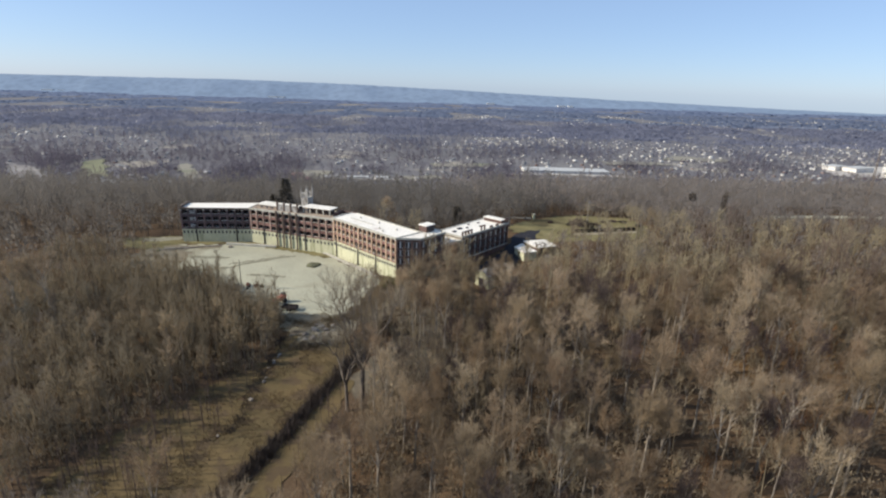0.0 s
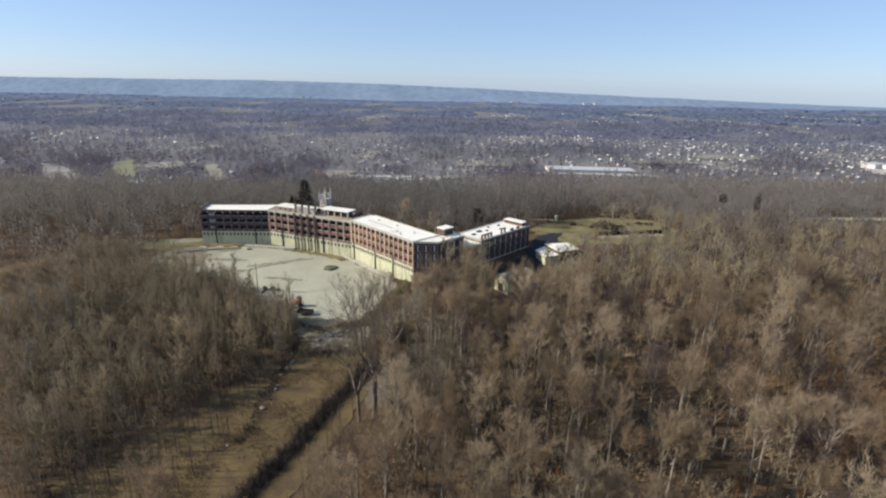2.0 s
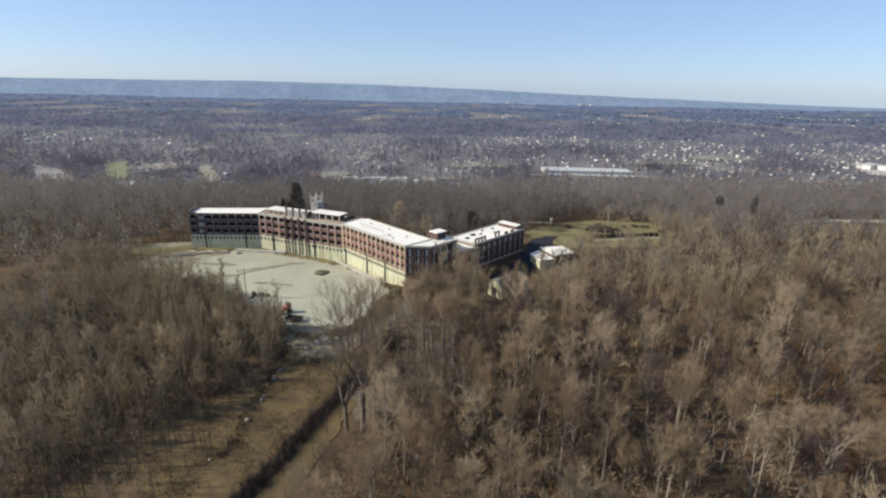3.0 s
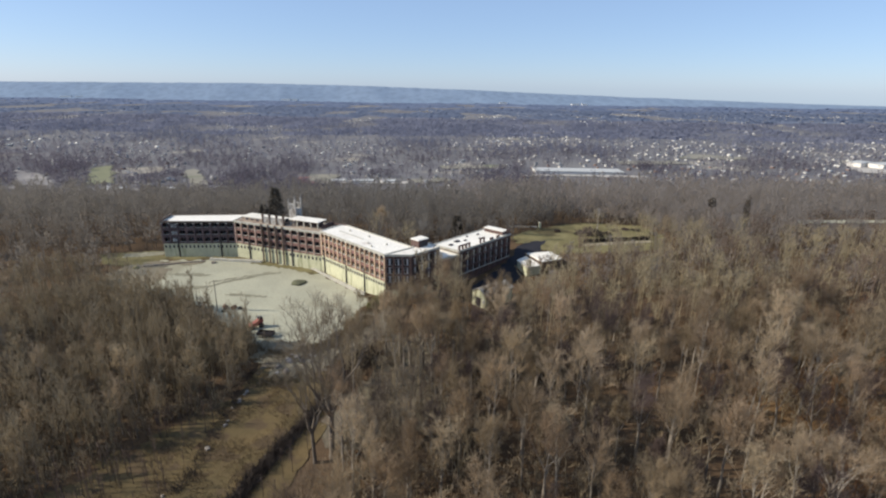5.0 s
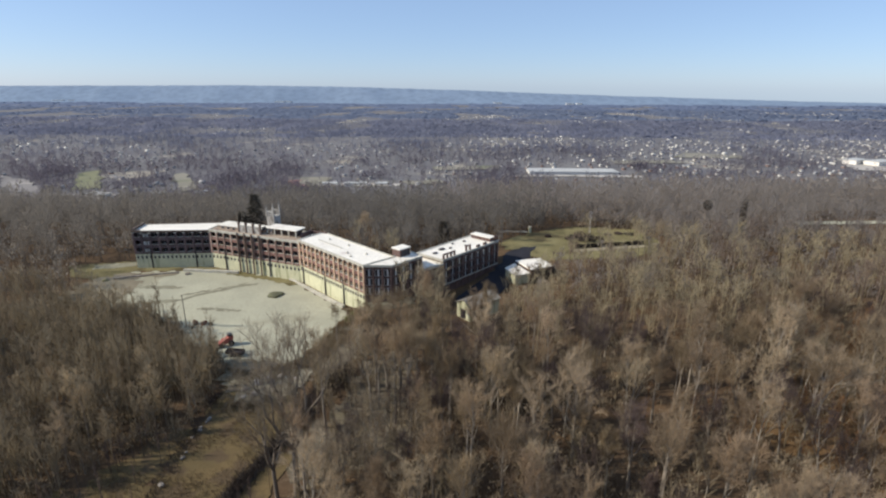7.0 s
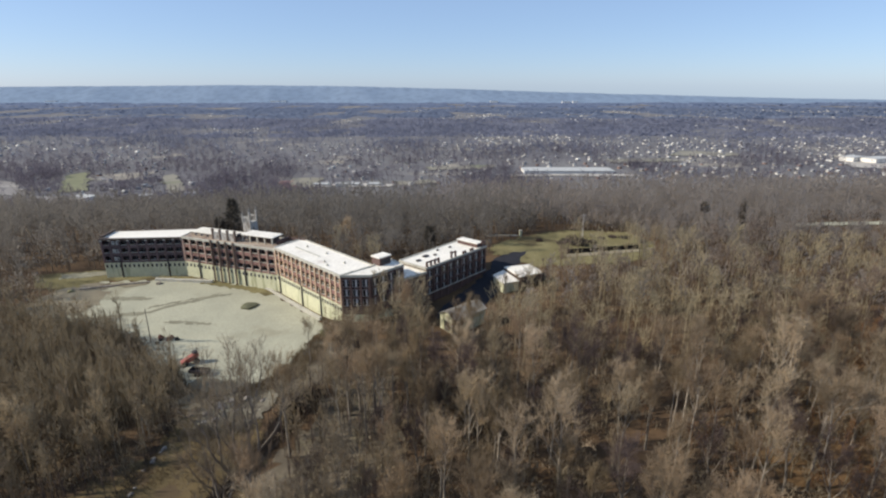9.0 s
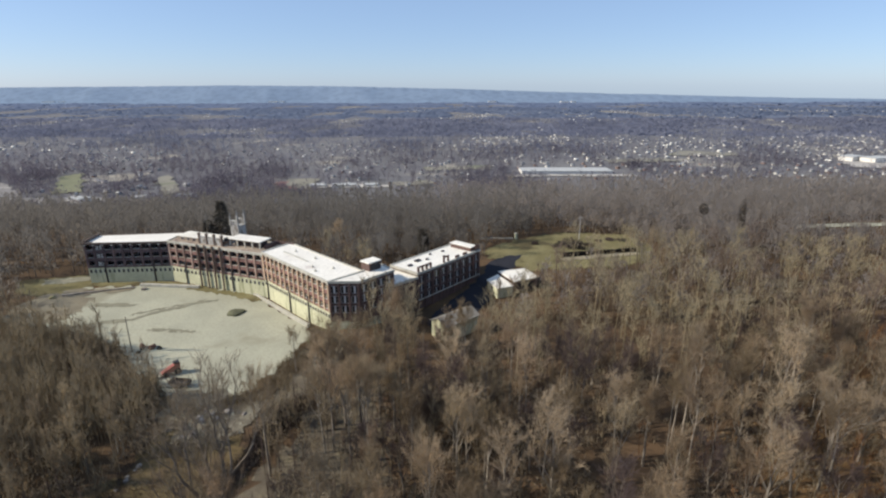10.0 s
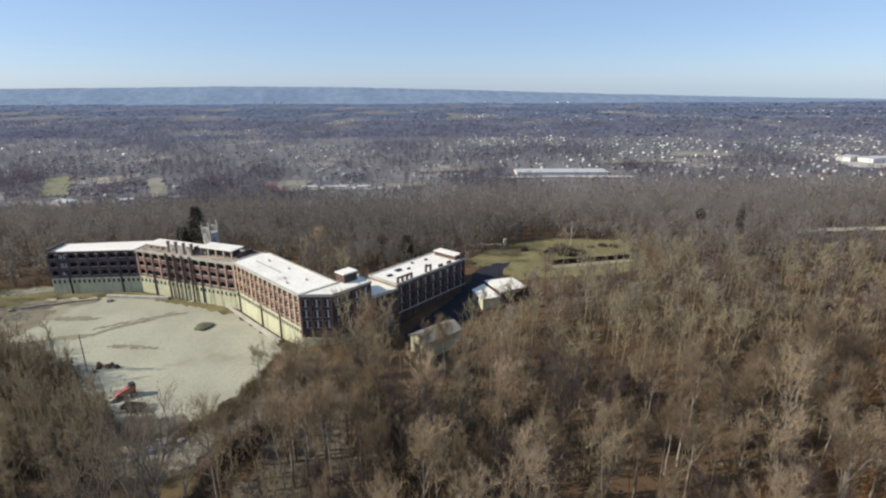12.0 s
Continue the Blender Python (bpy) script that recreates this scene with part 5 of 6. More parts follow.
# ---- brush rows and undergrowth ----
def brush(name, label, places, mat, seed, tall=2.6, stems=16):
    rng = random.Random(seed)
    V, F = [], []
    for x, y in places:
        z = float(land(x, y))
        for _ in range(stems):
            a = np.array((x + rng.gauss(0, 0.8), y + rng.gauss(0, 0.8), z - 0.1))
            d = turn_from(np.array((0, 0, 1.0)), rng.uniform(0, 0.7), rng)
            b = a + d * tall * rng.uniform(0.5, 1.2)
            blade(V, F, a, b, 0.12, rng)
            blade(V, F, a + (b - a) * 0.4, a + (b - a) * 0.5 + turn_from(d, 0.7, rng) * tall * 0.5, 0.08, rng)
    return tagged(new(name, mesh_of(name, V, F, mat)), label, "brush", kind="stuff")


row = []
for k in range(330):
    t = rng_wood.random()
    pts = [(-25.0, 163), (-29.5, 154), (-32.0, 144), (-40.3, 122.5), (-47.3, 101), (-53.5, 82)]
    s = t * 5
    i = min(int(s), 4)
    a, b = pts[i], pts[i + 1]
    row.append((a[0] + (b[0] - a[0]) * (s - i) + rng_wood.gauss(0, 0.7), a[1] + (b[1] - a[1]) * (s - i)))
brush("brush_row", "dark leafless brush row along a ditch", row, M_BRUSH, 3, 2.8, 22)
west_row = []
for k in range(70):
    t = rng_wood.random()
    west_row.append((-56.3 - 1.5 * t + rng_wood.gauss(0, 0.6), 152 - 42 * t))
brush("brush_row", "thin dark brush along the edge of the track", west_row, M_BRUSH, 13, 1.7, 12)
under = []
while len(under) < 2300:
    x, y = rng_wood.uniform(-130, 150), rng_wood.uniform(66, 215)
    if clear(x, y, 1.0) and abs(x - 4) < 30 + (y - 20) * 0.75:
        under.append((x, y))
tufts = []
while len(tufts) < 1500:
    x, y = rng_wood.uniform(-90, -28), rng_wood.uniform(78, 168)
    if (inside(TRACK, x, y) or inside(CLEARING, x, y)) and rng_wood.random() < 0.35 + 1.2 * noise.noise((x * 0.12, y * 0.12, 3)):
        tufts.append((x, y))
brush("tall_grass", "tufts of dry brown grass and weeds on the track", tufts, M_DRYWEED, 14, 0.9, 10)
verge = []
while len(verge) < 620:
    x, y = rng_wood.uniform(-140, -18), rng_wood.uniform(146, 216)
    d = min(math.hypot(x - a - (c - a) * k / 8, y - b - (e - b) * k / 8) for (a, b), (c, e) in zip(COURT[5:], COURT[6:]) for k in range(9))
    if d < (7 if x > -45 else 2.5) and not inside(COURT, x, y) and not inside(SITE, x, y):
        verge.append((x, y))
brush("verge_scrub", "low brown scrub along the courtyard's edge", verge, M_DRYWEED, 15, 1.6, 12)
brush("undergrowth", "thin brown leafless saplings and scrub under the trees", [p for p in under if p[0] < -50], M_WOODS, 4, 3.4, 8)
M_UNDER = material("red_brown_scrub", (0.175, 0.114, 0.071), (0.121, 0.080, 0.051), 0.1, 1.0, 0.95, bump=0.0, spec=0.05, thin=0.20)
brush("undergrowth", "thin grey-brown scrub beside the ditch", [p for p in under if -50 <= p[0] < 2], M_DRYWEED, 4, 2.2, 8)
brush("undergrowth", "thin red-brown scrub on the leaf litter", [p for p in under if p[0] >= 2 and (p[0] < 32 or p[1] > 150)], M_UNDER, 4, 3.0, 8)


# ---- conifers ----
def conifer(name, x, y, height, label, seed, wide=0.2, bare=0.14):
    rng = random.Random(seed)
    ob = tagged(root(name, at_land(x, y, 0)), label, "tree")
    V, F = [], []
    tube(V, F, (0, 0, -0.3), (0, 0, height * 0.95), height * 0.02, 0.04, 6)
    hang("trunk", mesh_of("trunk", V, F, M_BARK), ob)
    V, F = [], []
    for k in range(60):
        f = bare + (0.98 - bare) * k / 60
        r = height * wide * (1 - f) ** 0.7 * rng.uniform(0.7, 1.15) + 0.3
        for _ in range(7):
            az = rng.uniform(0, 6.283)
            o = np.array((0, 0, f * height))
            for s in range(8):
                g = rng.uniform(0.25, 1.0)
                c = o + np.array((math.cos(az), math.sin(az), -0.25 * g)) * r * g
                blade(V, F, c, c + np.array((math.cos(az) + rng.gauss(0, 0.8), math.sin(az) + rng.gauss(0, 0.8), rng.gauss(0.1, 0.5))) * 0.9, 0.35, rng)
    hang("crown", mesh_of("crown", V, F, M_NEEDLE), ob)


conifer("pine_tree", -90.0, 280, 25.5, "tall dull brown-green pine behind the building", 1, 0.27)
conifer("pine_tree", -95.5, 277, 17, "smaller dark pine behind the building", 2, 0.25)
conifer("pine_tree", 1.2, 270, 14, "dark green pine beyond the brick wing", 3)


def lone_tree(x, y, height, low, high, r, mat, label, seed):
    """A bare trunk that carries one dense dark crown between two shares of its height."""
    rng = random.Random(seed)
    ob = tagged(root("evergreen_tree", at_land(x, y, 0)), label, "tree")
    V, F = [], []
    tube(V, F, (0, 0, -0.3), (0.3, 0, height * 0.96), height * 0.014, 0.06, 6)
    hang("trunk", mesh_of("trunk", V, F, M_BARK), ob)
    V, F = [], []
    mid, half = height * (low + high) / 2, height * (high - low) / 2
    for _ in range(900):
        d = turn_from(np.array((0, 0, 1.0)), math.acos(rng.uniform(-1, 1)), rng) * rng.random() ** 0.4
        lump = 1 + 0.35 * noise.noise(Vector(d * 2.2) + Vector((seed, 0, 0)))
        a = np.array((d[0] * r * lump + 0.3, d[1] * r * lump, mid + d[2] * half * lump))
        blade(V, F, a, a + np.array((rng.gauss(0, 0.5), rng.gauss(0, 0.5), rng.gauss(0.2, 0.5))), 0.35, rng)
    hang("crown", mesh_of("crown", V, F, mat), ob)


lone_tree(122, 268, 20.5, 0.77, 1.0, 1.9, M_IVY, "dark round evergreen crown on a bare trunk above the woods", 4)
lone_tree(141.5, 272, 21, 0.2, 1.0, 1.7, M_IVY, "dead trunk thickly wrapped in dark ivy", 5)


# ---- small buildings ----
def quad_house(name, poly, z0, z1, wall, roof, label, category, rim=0.35, doors=()):
    """A low flat-roofed building on a four-cornered plan; doors: (side, share along it, width, height)."""
    cx, cy = sum(p[0] for p in poly) / 4, sum(p[1] for p in poly) / 4
    ob = tagged(root(name, pose(cx, cy, 0)), label, category)
    pts = [Vector((x - cx, y - cy)) for x, y in poly]
    for i in range(4):
        a, b = pts[i], pts[(i + 1) % 4]
        d = (b - a).normalized()
        m = Matrix(((d.x, -d.y, 0, a.x), (d.y, d.x, 0, a.y), (0, 0, 1, 0), (0, 0, 0, 1)))
        w = part("wall", boxes(((0.01, 0.0, z0), ((b - a).length - 0.32, 0.3, z1))), wall, ob, "", m)
        for side, share, wide, high in doors:
            if side == i:
                x = (b - a).length * share
                dm = M_DARKMETAL if high > 1.6 else M_GLASS
                zb = max(z0, float(land(cx, cy))) + (0.05 if high > 1.6 else 1.4)
                part("door" if high > 1.6 else "window", boxes(((x - wide / 2, -0.06, zb), (x + wide / 2, -0.004, zb + high)), bevel=0.02), dm, ob, "", m)
    out = [p + p.normalized() * rim for p in pts]
    part("roof", prism([(p.x, p.y) for p in out], z1 + 0.003, z1 + 0.4), roof, ob, "white flat roof slab" if roof is M_ROOF else "")
    return ob


quad_house("garage_building", [(36, 228.6), (45.6, 233.4), (41.8, 242.3), (31.6, 239.4)], 1.5, 6.3, M_BRICK, M_ROOF, "low brick garage with a white flat roof beside the drive", "garage", doors=((0, 0.3, 2.6, 2.2), (0, 0.7, 2.6, 2.2), (3, 0.5, 1.2, 1.2)))
quad_house("garage_annex", [(29.4, 224.5), (35.4, 227.2), (31.0, 238.6), (26.6, 233.0)], 1.5, 5.2, M_STUCCO, M_ROOF, "pale rendered annex with a white roof beside the garage", "annex", doors=((3, 0.5, 1.2, 1.2),))


def build_barn():
    m = pose(8.4, 196.2, 0, 0, 0, -49)
    ob = tagged(root("barn", m), "cream rendered outbuilding with a pale grey pitched roof among trees", "outbuilding")
    w, d, h, r = 7.0, 13.5, 5.4, 7.0
    for y in (0.0, d):
        bm = bmesh.new()
        f = bm.faces.new([bm.verts.new(v) for v in ((-w / 2, y, 0), (w / 2, y, 0), (w / 2, y, h), (0, y, r), (-w / 2, y, h))])
        e = bmesh.ops.extrude_face_region(bm, geom=[f])
        bmesh.ops.translate(bm, verts=[v for v in e["geom"] if isinstance(v, bmesh.types.BMVert)], vec=(0, 0.3 if y == 0 else -0.3, 0))
        part("gable_wall", bm, M_STUCCO, ob)
    for x in (-w / 2, w / 2 - 0.3):
        part("side_wall", boxes(((x, 0.31, 0), (x + 0.3, d - 0.31, h))), M_STUCCO, ob)
    for s in (-1, 1):
        bm = bmesh.new()
        f = bm.faces.new([bm.verts.new(v) for v in ((0, -0.5, r + 0.08), (s * (w / 2 + 0.5), -0.5, h - 0.2), (s * (w / 2 + 0.5), d + 0.5, h - 0.2), (0, d + 0.5, r + 0.08))])
        e = bmesh.ops.extrude_face_region(bm, geom=[f])
        bmesh.ops.translate(bm, verts=[v for v in e["geom"] if isinstance(v, bmesh.types.BMVert)], vec=(0, 0, 0.16))
        part("roof_slope", bm, M_TIN, ob)
    part("door", boxes(((-1.6, -0.07, 0.3), (1.0, -0.004, 3.6))), M_DARKMETAL, ob, "dark wide doorway")
    part("window", boxes(((1.7, -0.06, 2.0), (2.9, -0.004, 3.4)), bevel=0.02), M_FRAME, ob)


build_barn()


# ---- courtyard things ----
def low_wall(name, a, b, h, t, mat, label, lift=0.0):
    a, b = Vector(a), Vector(b)
    d = b - a
    z = min(float(land(*a)), float(land(*b)))
    ob = tagged(root(name, pose(a.x, a.y, z, 0, 0, math.degrees(math.atan2(d.y, d.x)))), label, "wall")
    n = max(1, round(d.length / 4))
    w = d.length / n
    for i in range(n):
        part("wall_segment", boxes(((i * w + 0.01, 0, -0.3), ((i + 1) * w - 0.01, t, h + 0.05 * math.sin(i * 2.3))), bevel=0.05), mat, ob)
    return ob


low_wall("retaining_wall", (-107.3, 238.6), (-83.5, 236.2), 1.2, 1.3, M_CONCRETE, "low weathered concrete retaining wall before the porches")
low_wall("terrace_wall", (-63.0, 232.6), (-34.0, 203.2), 1.1, 1.0, M_CONCRETE, "low pale concrete terrace wall along the facade")
low_wall("kerb_wall", (-131.0, 229.2), (-108.5, 237.2), 0.7, 0.6, M_STONE, "low dark stone kerb wall at the courtyard's edge")
low_wall("garden_wall", (60.7, 258.3), (93.8, 264.9), 2.2, 0.6, M_BLACKWALL, "dark low garden wall on the lawn")
low_wall("stone_wall", (28.5, 286.2), (43.2, 285.4), 1.1, 0.6, M_CONCRETE, "low pale broken stone wall at the lawn's edge")


def boulder(name, x, y, size, mat, label, seed, category="stone", group="", flat=0.6):
    rng = random.Random(seed)
    bm = bmesh.new()
    bmesh.ops.create_icosphere(bm, subdivisions=2, radius=1)
    o = Vector((rng.uniform(0, 90), rng.uniform(0, 90), 0))
    for v in bm.verts:
        v.co *= 1 + 0.45 * noise.noise(v.co * 1.3 + o)
        v.co.x *= size * 0.5
        v.co.y *= size * rng.uniform(0.38, 0.42)
        v.co.z *= size * 0.5 * flat
    me = mesh_from(name, bm, mat)
    ob = new(name, me)
    ob.matrix_basis = pose(x, y, float(land(x, y)) + 0.15 + size * 0.1 * flat, 0, 0, rng.uniform(0, 360))
    return tagged(ob, label, category, group)


boulder("earth_mound", -61.4, 214.9, 6.4, material("dark_turf", (0.13, 0.13, 0.075), (0.10, 0.095, 0.06), 0.4, 3.0, 0.95), "low dark turf mound on the gravel", 5, "mound", flat=0.25)
boulder("boulder", -133.0, 227.5, 2.6, material("mossy_stone", (0.28, 0.25, 0.13), (0.18, 0.16, 0.09), 0.6, 4.0, 0.9), "mossy yellowish boulder at the courtyard's edge", 6)
boulder("boulder", -104.0, 235.5, 2.4, M_STONE, "grey boulder by the retaining wall", 7)
rng_st = random.Random(8)
for x, y, d in ((-55.7, 139.0, 1.2), (-56.2, 136.0, 0.9)):
    boulder("pale_boulder", x, y, d, M_STONE, "pale broken stone at the edge of the track", 60 + int(y), "stone")
for k in range(7):
    t = rng_st.random()
    x, y = -54.5 - 7 * t + rng_st.gauss(0, 0.7), 142 - 52 * t + rng_st.gauss(0, 0.9)
    boulder("rubble_stone", x, y, rng_st.uniform(0.5, 1.5), M_STONE, "pale rubble stone beside the track", 30 + k, "stone", "rubble along the track")
for k in range(16):
    boulder("rubble_stone", -45 + rng_st.gauss(0, 3.5), 155 + rng_st.gauss(0, 3.0), rng_st.uniform(0.6, 2.2), M_STONE, "pale rubble stone on muddy gravel", 70 + k, "stone", "rubble on the mud")
for k in range(9):
    boulder("scrap_heap", -78.6 + rng_st.gauss(0, 2.0), 190.4 + rng_st.gauss(0, 0.9), rng_st.uniform(1.2, 2.6), M_RUBBER if k % 3 == 1 else material("rusty_scrap", (0.20, 0.09, 0.06), (0.13, 0.07, 0.05), 1.0, 5.0, 0.9), "dark heap of scrap by the pole", 90 + k, "scrap", "scrap at the pole", flat=1.0)


def pole(name, x, y, h, label, arm=True, r=0.17, mat=None):
    ob = tagged(root(name, at_land(x, y, 20)), label, "pole")
    part("shaft", rod(bmesh.new(), (0, 0, -0.5), (0, 0, h), r, r * 0.6, 10), mat or M_WOOD, ob)
    if arm:
        part("crossarm", boxes(((-1.1, -0.09, h - 0.9), (1.1, 0.09, h - 0.72)), bevel=0.02), mat or M_WOOD, ob)
        for dx in (-0.95, 0.95):
            part("insulator", rod(bmesh.new(), (dx, 0, h - 0.72), (dx, 0, h - 0.5), 0.07, 0.05, 6), M_FRAME, ob)
    return ob


pole("utility_pole", -82.3, 188.6, 11.5, "weathered wooden pole at the courtyard's edge", arm=False)
pole("utility_pole", -59.0, 168.2, 6.0, "short leaning wooden post beside the trailer", arm=False, r=0.12)
pole("utility_pole", 73.7, 283.1, 11.5, "slim pale pole with a short crossarm on the lawn", r=0.2, mat=M_FRAME)
pole("utility_pole", 190.0, 300.0, 12.5, "pale wooden utility pole beside the far road", r=0.32, mat=M_FRAME)


def build_mast():
    ob = tagged(root("radio_mast", at_land(241, 300, 0)), "slim brown lattice mast with pale antennas on top", "mast")
    h = 43.0
    for a in range(3):
        g = a * 2.094
        part("leg", rod(bmesh.new(), (0.9 * math.cos(g), 0.9 * math.sin(g), -0.5), (0.35 * math.cos(g), 0.35 * math.sin(g), h), 0.14, 0.1, 6), M_WOOD, ob)
    for k in range(20):
        z = k * h / 20
        r1, r2 = 0.9 - 0.55 * z / h, 0.9 - 0.55 * (z + h / 20) / h
        g = (k % 3) * 2.094
        part("brace", rod(bmesh.new(), (r1 * math.cos(g), r1 * math.sin(g), z), (r2 * math.cos(g + 2.094), r2 * math.sin(g + 2.094), z + h / 20), 0.06, 0.06, 5), M_WOOD, ob)
    for a in range(3):
        g = a * 2.094 + 0.4
        part("antenna", boxes(((0.9 * math.cos(g) - 0.2, 0.9 * math.sin(g) - 0.2, h - 3.2), (0.9 * math.cos(g) + 0.2, 0.9 * math.sin(g) + 0.2, h - 0.4)), bevel=0.05), M_FRAME, ob)


build_mast()


def build_loader():
    ob = tagged(root("tractor_loader", pose(-64.4, 176.2, float(land(-64.4, 176.2)) + 0.15, 0, 0, 38)), "faded red tractor loader with a raised back on gravel", "tractor")
    bm = bmesh.new()
    side = [bm.verts.new(v) for v in ((-2.4, -0.8, 0.7), (2.0, -0.8, 0.9), (2.3, -0.8, 2.9), (0.8, -0.8, 2.75), (-2.4, -0.8, 1.35))]
    face = bm.faces.new(side)
    e = bmesh.ops.extrude_face_region(bm, geom=[face])
    bmesh.ops.translate(bm, verts=[v for v in e["geom"] if isinstance(v, bmesh.types.BMVert)], vec=(0, 1.6, 0))
    bmesh.ops.bevel(bm, geom=list(bm.edges), offset=0.07, segments=1, affect="EDGES")
    part("body", bm, M_RED, ob)
    part("cab", boxes(((0.7, -0.72, 2.93), (2.1, 0.72, 3.5)), bevel=0.1), M_DARKMETAL, ob, "dark glazed cab")
    for x, r in ((-1.5, 0.62), (1.4, 0.85)):
        for y in (-1.0, 1.0):
            w = part("wheel", rod(bmesh.new(), (x, y - 0.22, r - 0.05), (x, y + 0.22, r - 0.05), r, r, 16), M_RUBBER, ob)
            part("rim", rod(bmesh.new(), (x, y - 0.24, r - 0.05), (x, y + 0.24, r - 0.05), r * 0.5, r * 0.5, 12), M_DARKMETAL, w)
    for y in (-0.6, 0.6):
        part("arm", rod(bmesh.new(), (-0.6, y, 2.0), (-3.0, y, 0.9), 0.12, 0.1, 6), M_RED, ob)
    part("bucket", boxes(((-3.9, -1.1, 0.2), (-2.95, 1.1, 0.32)), ((-3.07, -1.1, 0.32), (-2.95, 1.1, 1.1)), ((-3.8, -1.1, 0.32), (-3.07, -1.0, 0.9)), ((-3.8, 1.0, 0.32), (-3.07, 1.1, 0.9))), M_CONCRETE, ob, "pale worn bucket")


def build_trailer():
    ob = tagged(root("trailer", pose(-59.2, 170.2, float(land(-59.2, 170.2)) + 0.15, 0, 0, -8)), "black open-topped trailer standing on gravel", "trailer")
    part("bed", boxes(((-2.6, -1.1, 0.7), (2.6, 1.1, 0.9)), bevel=0.03), M_DARKMETAL, ob)
    for lo, hi in (((-2.6, -1.1, 0.9), (2.6, -1.0, 1.7)), ((-2.6, 1.0, 0.9), (2.6, 1.1, 1.7)), ((-2.6, -0.98, 0.9), (-2.5, 0.98, 1.7)), ((2.5, -0.98, 0.9), (2.6, 0.98, 1.7))):
        part("side_board", boxes((lo, hi)), M_DARKMETAL, ob)
    for x in (-0.5, 0.5):
        for y in (-1.25, 1.25):
            part("wheel", rod(bmesh.new(), (x, y - 0.12, 0.42), (x, y + 0.12, 0.42), 0.42, 0.42, 14), M_RUBBER, ob)
    part("drawbar", rod(bmesh.new(), (2.6, 0, 0.75), (4.2, 0, 0.5), 0.07, 0.06, 6), M_DARKMETAL, ob)


build_loader()
build_trailer()


# ---- garden on the lawn ----
def pillar(x, y, h):
    ob = tagged(root("gate_pillar", at_land(x, y, 10)), "cream stone gate pillar at the lawn's edge", "pillar")
    part("shaft", boxes(((-0.55, -0.55, -0.3), (0.55, 0.55, h)), bevel=0.06), M_STUCCO, ob)
    part("cap", boxes(((-0.7, -0.7, h + 0.003), (0.7, 0.7, h + 0.35)), bevel=0.1), M_CONCRETE, ob)


pillar(44.4, 285, 2.8)


def shrub(x, y, r, h, mat, label, seed):
    rng = random.Random(seed)
    V, F = [], []
    for _ in range(260):
        g, q = rng.uniform(0, 6.283), rng.random() ** 0.5
        a = np.array((r * q * math.cos(g), r * q * math.sin(g), h * rng.uniform(0.0, 0.8) * (1.1 - 0.6 * q)))
        blade(V, F, a, a + np.array((rng.gauss(0, 0.4), rng.gauss(0, 0.4), rng.uniform(0.1, 0.8))), 0.3, rng)
    ob = tagged(root("shrub", at_land(x, y, 0)), label, "shrub")
    hang("stem", mesh_of("stem", *stem_of(h * 0.5), M_BARK), ob)
    hang("foliage", mesh_of("foliage", V, F, mat), ob)


def stem_of(h):
    V, F = [], []
    tube(V, F, (0, 0, -0.2), (0, 0, h), 0.12, 0.05, 5)
    return V, F


for k, (x, y, r, h) in enumerate(((64, 276, 2.5, 2.2), (68, 279, 3.0, 3.5), (72, 277, 2.2, 2.0), (76, 274, 2.0, 1.8), (61, 273, 1.6, 1.6), (88, 283, 2.0, 1.3), (93, 282, 2.4, 1.4), (82, 281, 1.6, 1.2), (99, 275, 2.0, 1.8), (52, 277, 1.5, 1.5))):
    shrub(x, y, r, h, M_NEEDLE if k % 2 == 0 else M_TWIG_DARK, "dark clipped shrub on the lawn" if k % 2 == 0 else "bare brown shrub on the lawn", 200 + k)

M_VINE = material("yellow_green_vines", (0.235, 0.215, 0.095), (0.17, 0.155, 0.075), 0.5, 3.0, 0.9, bump=0.0, rand=0.15, thin=0.3)
for k, (x, y, r, h) in enumerate(((-27.6, 194.2, 2.0, 4.6), (-24.6, 193.0, 1.7, 3.4), (-29.5, 192.0, 1.8, 2.6), (-22.6, 191.2, 1.6, 2.8))):
    shrub(x, y, r, h, M_VINE, "yellow-green overgrown shrub at the building's corner", 240 + k)
for k, (x, y, r, h) in enumerate(((68.5, 269.5, 1.9, 6.0), (71.2, 268.8, 1.6, 4.4), (66.4, 270.2, 1.4, 3.2))):
    shrub(x, y, r, h, M_BRUSH, "tall dark bare shrub in the middle of the lawn", 230 + k)


